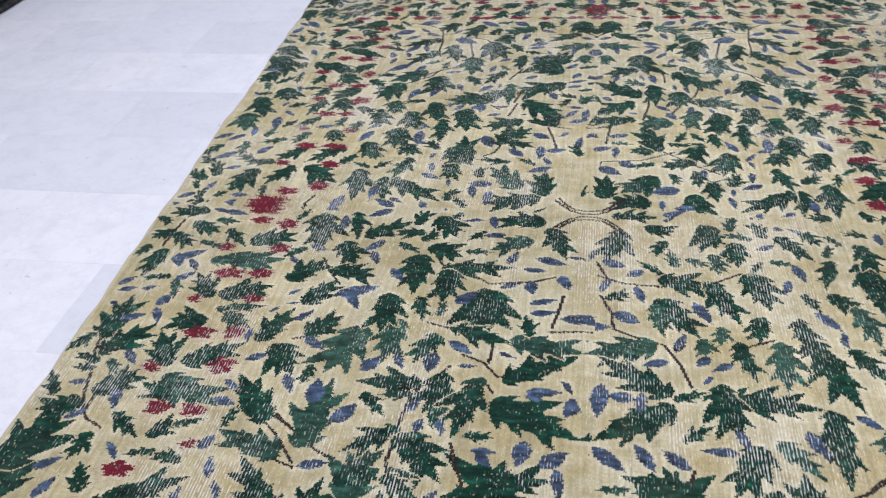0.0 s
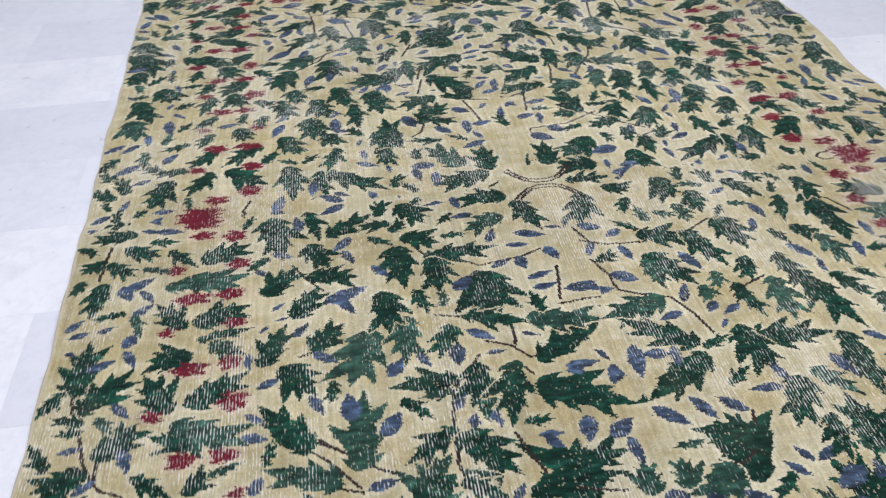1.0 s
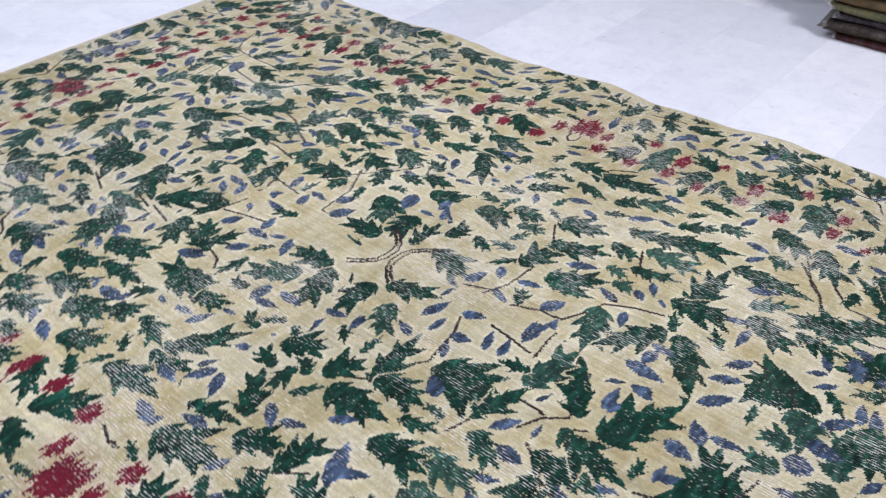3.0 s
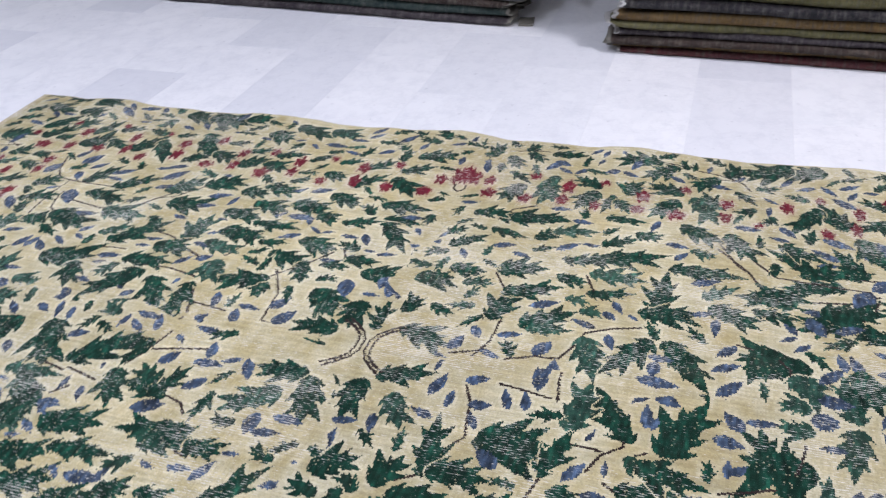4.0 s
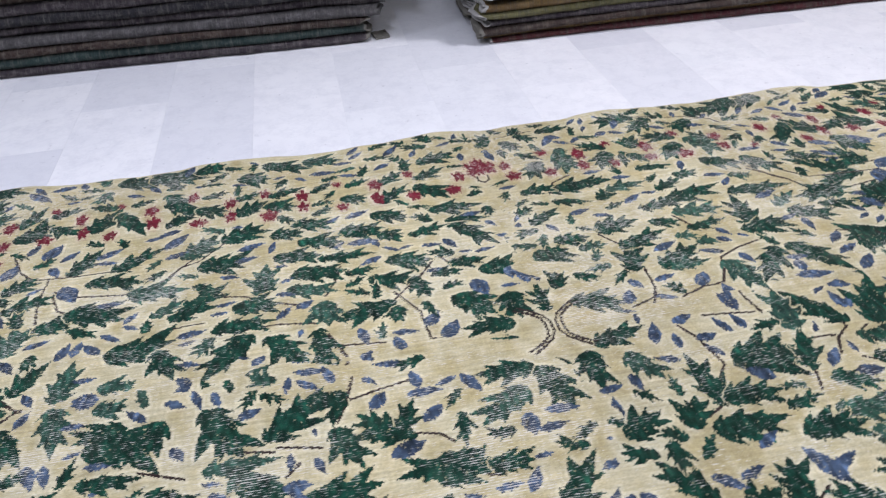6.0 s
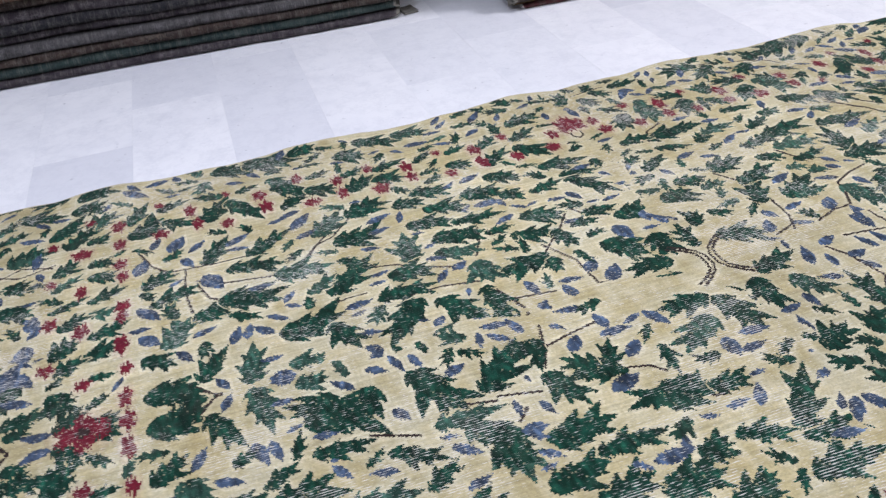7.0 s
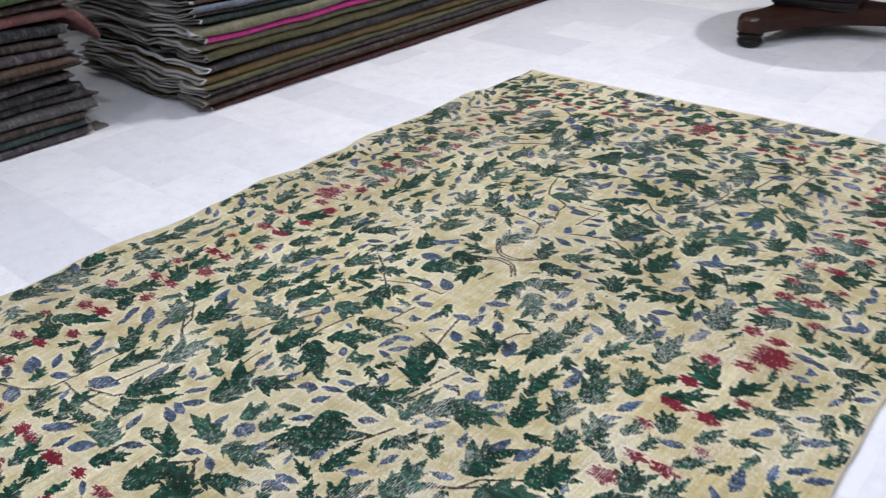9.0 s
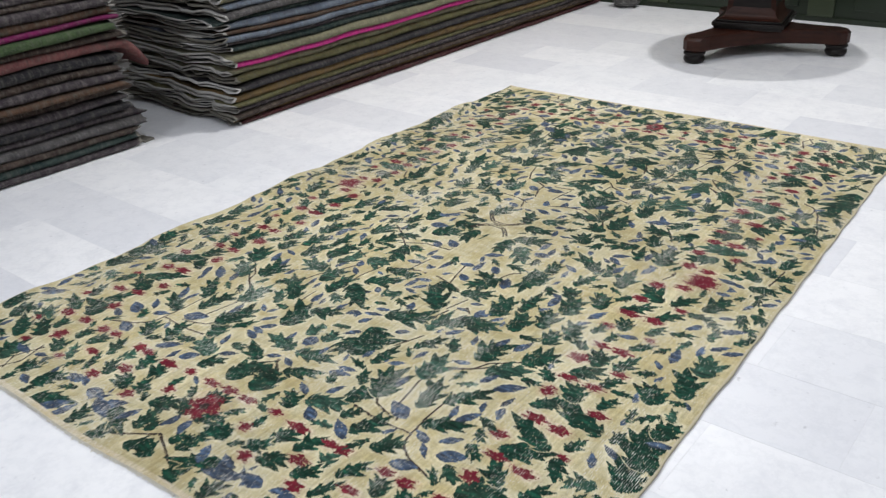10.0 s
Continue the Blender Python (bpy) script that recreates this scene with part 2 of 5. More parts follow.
# ---------------------------------------------------------------- pedestal table
def pedestal_table(cx, cy, turn):
    top = tagged(new("pedestal_table"), "dark mahogany pedestal table on a three-cornered base with bun feet", "table")
    top.matrix_basis = pose(cx, cy, 0, 0, 0, turn)
    feet = [Vector((0.476 * math.cos(a), 0.476 * math.sin(a), 0)) for a in (math.radians(d) for d in (90, 210, 330))]
    for f in feet:
        bm = bmesh.new()
        lathe(bm, [(0.030, 0.0), (0.052, 0.006), (0.062, 0.022), (0.060, 0.036), (0.048, 0.046), (0.060, 0.052), (0.064, 0.060), (0.058, 0.068), (0.040, 0.072)], (f.x, f.y))
        part("bun_foot", bm, EBONY, top, "ebonised turned bun foot", smooth=True)
    # concave three-sided platform with rounded ears over the feet
    outline = []
    for i in range(3):
        a, b = feet[i], feet[(i + 1) % 3]
        ang = math.atan2(a.y, a.x)
        for s in (-70, -35, 0, 35, 70):
            w = ang + math.radians(s)
            outline.append((a.x + 0.068 * math.cos(w), a.y + 0.068 * math.sin(w)))
        nxt = math.atan2(b.y, b.x)
        p = Vector((a.x + 0.068 * math.cos(ang + math.radians(70)), a.y + 0.068 * math.sin(ang + math.radians(70))))
        q = Vector((b.x + 0.068 * math.cos(nxt - math.radians(70)), b.y + 0.068 * math.sin(nxt - math.radians(70))))
        mid = (p + q) / 2
        for s in np.linspace(0.08, 0.92, 11):
            c = p.lerp(q, s) - mid.normalized() * 0.115 * math.sin(math.pi * s) ** 0.8
            outline.append((c.x, c.y))
    bm = bmesh.new()
    rings = []
    for inset, z in ((0.010, 0.072), (0.0, 0.080), (0.0, 0.138), (0.008, 0.150), (0.030, 0.154)):
        rings.append([bm.verts.new((x * (1 - inset / 0.4), y * (1 - inset / 0.4), z)) for x, y in outline])
    n = len(outline)
    for a, b in zip(rings, rings[1:]):
        for i in range(n):
            bm.faces.new((a[i], a[(i + 1) % n], b[(i + 1) % n], b[i]))
    bm.faces.new(rings[0][::-1])
    bm.faces.new(rings[-1])
    part("platform", bm, MAHOGANY, top, "concave-sided mahogany platform")
    # stepped plinth, tapered column with a sunk dark panel on every side
    for half, z0, z1, mat in ((0.195, 0.154, 0.172, EBONY), (0.205, 0.172, 0.196, EBONY), (0.188, 0.196, 0.208, EBONY)):
        bm = bmesh.new()
        box(bm, (-half, -half, z0), (half, half, z1), 0.005)
        part("plinth", bm, mat, top).matrix_basis = pose(0, 0, 0, 0, 0, 30)
    bm = bmesh.new()
    ring = []
    for z, h in ((0.208, 0.178), (0.212, 0.168), (0.218, 0.158), (0.226, 0.150), (0.236, 0.145), (0.248, 0.141), (0.64, 0.100), (0.69, 0.12)):
        ring.append([bm.verts.new((sx * h, sy * h, z)) for sx, sy in ((-1, -1), (1, -1), (1, 1), (-1, 1))])
    for a, b in zip(ring, ring[1:]):
        for i in range(4):
            f = bm.faces.new((a[i], a[(i + 1) % 4], b[(i + 1) % 4], b[i]))
    bm.faces.new(ring[-1])
    bm.normal_update()
    side = [f for f in bm.faces if abs(f.normal.z) < 0.3 and f.calc_area() > 0.05]
    made = bmesh.ops.inset_individual(bm, faces=side, thickness=0.042, depth=-0.008)
    for f in side:
        f.material_index = 1
    part("column", bm, [MAHOGANY, EBONY], top, "tapered column with sunk dark panels").matrix_basis = pose(0, 0, 0, 0, 0, 31)
    bm = bmesh.new()
    lathe(bm, [(0.36, 0.69), (0.38, 0.70), (0.38, 0.745), (0.44, 0.75), (0.456, 0.762), (0.456, 0.776), (0.446, 0.785)], n=64)
    part("tabletop", bm, MAHOGANY, top, "round polished mahogany top")
    return top


pedestal_table(0.173, -2.90, -21)

# ---------------------------------------------------------------- the rug
HALF_W, HALF_L, KNOT = 1.035, 1.57, 0.0031
NX, NY = int(HALF_W / KNOT), int(HALF_L / KNOT)
gx, gy = np.meshgrid((np.arange(NX) + 0.5) * KNOT, (np.arange(NY) + 0.5) * KNOT, indexing="ij")
rng = np.random.default_rng(7)
GROUND, GREEN, BLUE, RED, BROWN, PINK, FADED = range(7)
dye_of = np.zeros((NX, NY), np.int8)
rag = rng.random((NX, NY)) - 0.5           # unevenness of single knots
row_rag = np.repeat(rng.random((1, NY)) - 0.5, NX, 0)   # every row of knots ends where it likes


def window(x, y, r):
    i0, i1 = max(0, int((x - r) / KNOT)), min(NX, int((x + r) / KNOT) + 2)
    j0, j1 = max(0, int((y - r) / KNOT)), min(NY, int((y + r) / KNOT) + 2)
    return slice(i0, i1), slice(j0, j1)


def local(x, y, angle, length):
    """Knots round a motif, in its own axes: u from its foot to its tip, v across, both in lengths."""
    a = math.radians(angle)
    mx, my = x + math.cos(a) * length / 2, y + math.sin(a) * length / 2
    w = window(mx, my, length * 0.75)
    dx, dy = gx[w] - x + 1.3 * KNOT * row_rag[w] + 0.5 * KNOT * rag[w], gy[w] - y
    u = (dx * math.cos(a) + dy * math.sin(a)) / length
    v = (-dx * math.sin(a) + dy * math.cos(a)) / length
    return w, u, v


def lobe(u, v, turn, start, length, width):
    """Inside a pointed lobe that leaves the midrib at start, turned by some degrees."""
    a = math.radians(turn)
    du, p = (u - start), 0.0
    lu = (du * math.cos(a) + v * math.sin(a)) / length
    lv = (-du * math.sin(a) + v * math.cos(a)) / length
    w = np.clip(lu, 0, 1)
    return (lu > 0) & (lu < 1) & (np.abs(lv) < width * np.sin(math.pi * w ** 0.62) ** 0.85)


def leaf(x, y, angle, length, fat):
    """A green leaf: a full blade with saw teeth that point to its tip; broad ones are cut into a few deep lobes."""
    length = length * 1.15
    w, u, v = local(x, y, angle, length)
    if u.size == 0:
        return
    seed = (x * 37.1 + y * 91.7) % 1.0
    uu = np.clip(u, 0, 1)
    body = np.minimum(1.0, 2.2 * uu ** 0.7) * (1.0 - uu ** 1.7)
    inside = (u > 0) & (u < 1) & (np.abs(v) < (0.38 + 0.06 * seed) * fat * body)
    for sign in (1, -1):
        for n, (start, reach, turn) in enumerate(((0.03, 0.43, 50), (0.22, 0.57, 42), (0.48, 0.42, 34))):
            k = (seed * (7 + 3 * n) + 0.31 * sign) % 1.0
            long = fat * reach * (0.78 + 0.5 * k) / math.sin(math.radians(turn))
            inside |= lobe(u, v, sign * (turn + 8 * (k - 0.5)), start + 0.08 * (k - 0.5), long, 0.18)
    # a line of ground is kept round every leaf
    ring = inside.copy()
    for _ in range(1):
        grown = ring.copy()
        grown[1:, :] |= ring[:-1, :]
        grown[:-1, :] |= ring[1:, :]
        grown[:, 1:] |= ring[:, :-1]
        grown[:, :-1] |= ring[:, 1:]
        ring = grown
    under = dye_of[w]
    if not inside.any():
        return
    if ((under[inside] == GREEN) | (under[inside] == FADED)).mean() < 0.22:
        under[ring & ((under == GREEN) | (under == FADED))] = GROUND
    under[inside] = FADED if (seed * 7.0) % 1.0 < 0.15 else GREEN


def bud(x, y, angle, length, fat):
    """A slim slate-blue leaflet."""
    fat = min(fat, 0.66)
    w, u, v = local(x, y, angle, length)
    if u.size == 0:
        return
    uu = np.clip(u, 0, 1)
    edge = 0.52 * fat * np.sin(math.pi * uu ** 0.8) ** 0.9
    inside = (u > 0) & (u < 1) & (np.abs(v) < np.maximum(edge, 0.6 * KNOT / length))
    dye_of[w][inside] = BLUE


def flower(x, y, rx, ry):
    """A ragged madder-red blossom on a faintly bled ground."""
    rx, ry = max(1.1 * rx, 0.014), max(1.1 * ry, 0.014)
    w = window(x, y, max(rx, ry) * 1.8)
    dx, dy = (gx[w] - x + 5.0 * KNOT * row_rag[w]) / rx, (gy[w] - y) / ry
    a = np.arctan2(dy, dx)
    r = np.hypot(dx, dy)
    petal = 0.92 + 0.16 * np.cos(5 * a + 9 * x) + 0.30 * rag[w]
    bled = (r < 1.45) & (dye_of[w] == GROUND)
    dye_of[w][bled] = PINK
    dye_of[w][r < petal] = RED
    if rx > 0.04 and ry > 0.03 and y > 1.0:
        dye_of[w][r < 0.3] = BROWN


def fill_bare(reach, count, seed, inside):
    """The small leaflets with which the weaver filled bare ground."""
    r = random.Random(seed)
    cells = int(reach / KNOT)
    for _ in range(count):
        x, y = r.uniform(0.02, HALF_W - 0.02), r.uniform(0.02, HALF_L - 0.045)
        if not inside(x, y):
            continue
        i, j = int(x / KNOT), int(y / KNOT)
        near = dye_of[max(0, i - cells):i + cells + 1, max(0, j - cells):j + cells + 1]
        if (near == GROUND).mean() + (near == PINK).mean() < 0.94:
            continue
        a, size = r.uniform(0, 360), reach * r.uniform(1.7, 2.4)
        x, y = x - math.cos(math.radians(a)) * size / 2, y - math.sin(math.radians(a)) * size / 2
        pick = r.random()
        if pick < 0.68:
            leaf(x, y, a, size * 1.15, r.choice((0.38, 0.45, 0.55)))
        else:
            bud(x, y, a, size * 1.1, r.uniform(0.3, 0.45))


def vine(*xy):
    """A thin stepped brown stem through the given points."""
    pts = [Vector(xy[i:i + 2]) for i in range(0, len(xy), 2)]
    for a, b in zip(pts, pts[1:]):
        n = max(2, int((b - a).length / KNOT * 2))
        for s in np.linspace(0, 1, n):
            p = a.lerp(b, s)
            i, j = int(p.x / KNOT), int(p.y / KNOT)
            if 0 <= i < NX and 0 <= j < NY:
                dye_of[i, j] = BROWN
                if i + 1 < NX:
                    dye_of[i + 1, j] = BROWN
                if j + 1 < NY and (i + j) % 3:
                    dye_of[i, j + 1] = BROWN


# the weaver drew one quarter and mirrored it; the two halves of the field differ a little, the ends are alike
def centre_knot():
    vine(0.0, 0.016, 0.030, 0.021, 0.055, 0.044, 0.070, 0.070)
    vine(0.0, 0.004, 0.018, 0.006, 0.040, 0.016, 0.064, 0.040, 0.080, 0.062)


def north_east_field():
    vine(0.415, 0.821, 0.466, 0.785, 0.486, 0.741, 0.561, 0.682)
    vine(0.310, 0.695, 0.292, 0.633, 0.245, 0.567, 0.222, 0.520)
    vine(0.239, 0.454, 0.319, 0.421, 0.358, 0.415)
    vine(0.154, 0.644, 0.158, 0.566, 0.139, 0.482)
    vine(0.207, 0.782, 0.210, 0.718)
    vine(0.670, 0.048, 0.687, 0.007, 0.656, -0.032)
    vine(0.339, 0.182, 0.298, 0.164)
    vine(0.321, 0.204, 0.255, 0.247, 0.214, 0.285, 0.180, 0.312)
    vine(0.216, 0.305, 0.127, 0.260, 0.025, 0.252, 0.003, 0.184)
    vine(0.036, 0.346, 0.047, 0.437)
    vine(0.093, 0.458, 0.008, 0.427)
    leaf(0.819, 0.844, -133, 0.129, 0.45)
    leaf(0.676, 0.835, -46, 0.077, 0.50)
    leaf(0.136, 0.811, -160, 0.108, 0.54)
    leaf(0.907, 0.851, -75, 0.057, 0.50)
    leaf(0.982, 0.777, -68, 0.083, 0.78)
    leaf(0.993, 0.695, -113, 0.056, 0.50)
    leaf(0.919, 0.659, -106, 0.086, 0.78)
    leaf(0.982, 0.590, -111, 0.130, 0.57)
    leaf(0.982, 0.480, -102, 0.106, 0.67)
    leaf(0.880, 0.843, -155, 0.155, 0.38)
    leaf(0.683, 0.830, -51, 0.086, 0.50)
    leaf(0.821, 0.752, -73, 0.072, 0.50)
    leaf(0.757, 0.766, -108, 0.082, 0.66)
    leaf(0.782, 0.663, -66, 0.074, 0.50)
    leaf(0.690, 0.658, -50, 0.096, 0.64)
    leaf(0.775, 0.578, -71, 0.099, 0.45)
    leaf(0.729, 0.589, -108, 0.082, 0.76)
    leaf(0.763, 0.462, -45, 0.077, 0.50)
    leaf(0.690, 0.466, -78, 0.058, 0.50)
    leaf(0.769, 0.372, -65, 0.073, 0.50)
    leaf(0.707, 0.390, -103, 0.067, 0.78)
    leaf(0.755, 0.278, -45, 0.089, 0.50)
    leaf(0.646, 0.290, -42, 0.116, 0.39)
    leaf(0.595, 0.323, -107, 0.087, 0.72)
    leaf(0.601, 0.521, -100, 0.101, 0.67)
    leaf(0.522, 0.408, -92, 0.104, 0.73)
    leaf(0.484, 0.315, -77, 0.058, 0.50)
    leaf(0.501, 0.782, -37, 0.122, 0.58)
    leaf(0.560, 0.693, -57, 0.111, 0.63)
    leaf(0.456, 0.748, -89, 0.117, 0.67)
    leaf(0.562, 0.576, -93, 0.079, 0.78)
    leaf(0.509, 0.509, -106, 0.105, 0.60)
    leaf(0.449, 0.569, -102, 0.117, 0.57)
    leaf(0.409, 0.465, -93, 0.127, 0.38)
    leaf(0.355, 0.530, -97, 0.121, 0.63)
    leaf(0.293, 0.542, -108, 0.109, 0.56)
    leaf(0.280, 0.594, -4, 0.130, 0.50)
    leaf(0.251, 0.660, -95, 0.096, 0.78)
    leaf(0.321, 0.409, -82, 0.074, 0.50)
    leaf(0.234, 0.792, -42, 0.165, 0.43)
    leaf(0.378, 0.750, -129, 0.078, 0.50)
    leaf(0.265, 0.837, -52, 0.084, 0.50)
    leaf(0.176, 0.704, -89, 0.127, 0.51)
    leaf(0.121, 0.586, -146, 0.157, 0.40)
    leaf(0.223, 0.463, -175, 0.090, 0.70)
    leaf(0.119, 0.478, -176, 0.147, 0.38)
    leaf(0.156, 0.425, -98, 0.056, 0.70)
    leaf(0.857, 0.165, -69, 0.119, 0.50)
    leaf(0.761, 0.184, -59, 0.100, 0.50)
    leaf(0.731, 0.187, -141, 0.115, 0.55)
    leaf(0.582, 0.177, -93, 0.132, 0.48)
    leaf(0.513, 0.142, -98, 0.104, 0.46)
    leaf(0.497, 0.133, -145, 0.155, 0.38)
    leaf(0.461, 0.240, -73, 0.098, 0.47)
    leaf(0.484, 0.315, -113, 0.062, 0.78)
    leaf(0.576, 0.288, -108, 0.062, 0.50)
    leaf(0.293, -0.002, -132, 0.098, 0.53)
    leaf(0.358, 0.309, -103, 0.102, 0.65)
    leaf(0.300, 0.172, -87, 0.089, 0.54)
    leaf(0.251, 0.107, -81, 0.079, 0.78)
    leaf(0.266, 0.217, -88, 0.072, 0.50)
    leaf(0.283, 0.359, -102, 0.105, 0.56)
    leaf(0.268, 0.259, -162, 0.086, 0.56)
    leaf(0.171, 0.181, -141, 0.109, 0.69)
    leaf(0.151, 0.064, -176, 0.094, 0.70)
    leaf(0.047, -0.012, 8, 0.101, 0.50)
    leaf(0.032, 0.073, 85, 0.102, 0.59)
    leaf(0.176, 0.305, 108, 0.120, 0.57)
    leaf(0.162, 0.303, 166, 0.058, 0.70)
    leaf(0.141, 0.619, 146, 0.155, 0.48)
    leaf(0.005, 0.869, -32, 0.045, 0.50)
    bud(0.563, 0.831, -39, 0.091, 0.37)
    bud(0.516, 0.825, -63, 0.064, 0.37)
    bud(0.976, 0.801, -18, 0.069, 0.37)
    bud(0.898, 0.775, -93, 0.038, 0.37)
    bud(0.883, 0.674, -106, 0.046, 0.37)
    bud(0.883, 0.561, -65, 0.038, 0.37)
    bud(0.886, 0.462, -96, 0.079, 0.37)
    bud(0.930, 0.392, -93, 0.057, 0.37)
    bud(1.011, 0.625, -132, 0.036, 0.37)
    bud(0.582, 0.431, -49, 0.045, 0.37)
    bud(0.592, 0.386, -64, 0.071, 0.37)
    bud(0.633, 0.670, -100, 0.035, 0.37)
    bud(0.509, 0.654, -72, 0.072, 0.37)
    bud(0.398, 0.692, -109, 0.052, 0.37)
    bud(0.455, 0.659, -77, 0.060, 0.37)
    bud(0.461, 0.391, -91, 0.080, 0.37)
    bud(0.448, 0.425, -49, 0.039, 0.37)
    bud(0.406, 0.566, -100, 0.033, 0.37)
    bud(0.326, 0.553, -59, 0.037, 0.37)
    bud(0.281, 0.566, -106, 0.050, 0.37)
    bud(0.205, 0.522, -56, 0.049, 0.54)
    bud(0.176, 0.563, -36, 0.054, 0.37)
    bud(0.269, 0.695, -81, 0.047, 0.37)
    bud(0.238, 0.708, -89, 0.045, 0.37)
    bud(0.126, 0.512, 166, 0.033, 0.37)
    bud(0.603, -0.012, -89, 0.042, 0.37)
    bud(0.541, 0.001, -94, 0.081, 0.37)
    bud(0.523, 0.098, -80, 0.060, 0.37)
    bud(0.482, 0.045, -150, 0.042, 0.37)
    bud(0.401, 0.036, -111, 0.048, 0.37)
    bud(0.336, 0.006, -98, 0.059, 0.37)
    bud(0.423, 0.162, -154, 0.059, 0.37)
    bud(0.403, 0.218, -95, 0.050, 0.37)
    bud(0.400, 0.271, -68, 0.036, 0.37)
    bud(0.349, 0.136, -95, 0.035, 0.37)
    bud(0.469, 0.329, -164, 0.046, 0.37)
    bud(0.251, 0.041, 180, 0.053, 0.54)
    bud(0.245, 0.008, 176, 0.076, 0.54)
    bud(0.283, 0.224, -85, 0.044, 0.37)
    bud(0.165, -0.001, -96, 0.050, 0.37)
    bud(0.175, 0.073, -93, 0.041, 0.37)
    bud(0.221, 0.127, -165, 0.074, 0.54)
    bud(0.069, 0.255, -31, 0.058, 0.54)
    bud(0.018, 0.226, -31, 0.068, 0.54)
    bud(0.065, 0.329, -94, 0.057, 0.37)
    bud(-0.003, 0.294, -94, 0.074, 0.37)
    bud(-0.014, 0.203, -81, 0.042, 0.37)
    bud(0.099, 0.394, -168, 0.063, 0.37)
    bud(-0.008, 0.401, -45, 0.036, 0.54)
    bud(0.059, 0.642, -108, 0.027, 0.37)
    bud(0.025, 0.617, -45, 0.042, 0.54)
    bud(-0.030, 0.605, 67, 0.065, 0.37)
    bud(-0.024, 0.597, -28, 0.040, 0.37)
    bud(0.073, 0.764, -107, 0.051, 0.37)
    bud(0.025, 0.763, -134, 0.045, 0.54)
    bud(0.139, 0.768, -76, 0.039, 0.37)
    flower(0.717, 0.869, 0.032, 0.017)
    flower(0.681, 0.754, 0.019, 0.021)
    flower(0.833, 0.773, 0.025, 0.014)
    flower(0.771, 0.674, 0.027, 0.015)
    flower(0.695, 0.673, 0.029, 0.014)
    flower(0.671, 0.573, 0.027, 0.021)
    flower(0.801, 0.585, 0.021, 0.013)
    flower(0.757, 0.486, 0.028, 0.016)
    flower(0.694, 0.486, 0.024, 0.015)
    flower(0.793, 0.391, 0.015, 0.012)
    flower(0.759, 0.292, 0.028, 0.017)
    flower(0.681, 0.291, 0.033, 0.016)
    flower(0.659, 0.385, 0.020, 0.015)
    flower(0.799, 0.197, 0.019, 0.014)
    flower(0.672, 0.201, 0.020, 0.012)
    flower(0.668, 0.194, 0.023, 0.015)
    flower(0.781, 0.001, 0.049, 0.037)
    flower(0.749, 0.062, 0.025, 0.017)
    flower(0.674, 0.089, 0.025, 0.020)


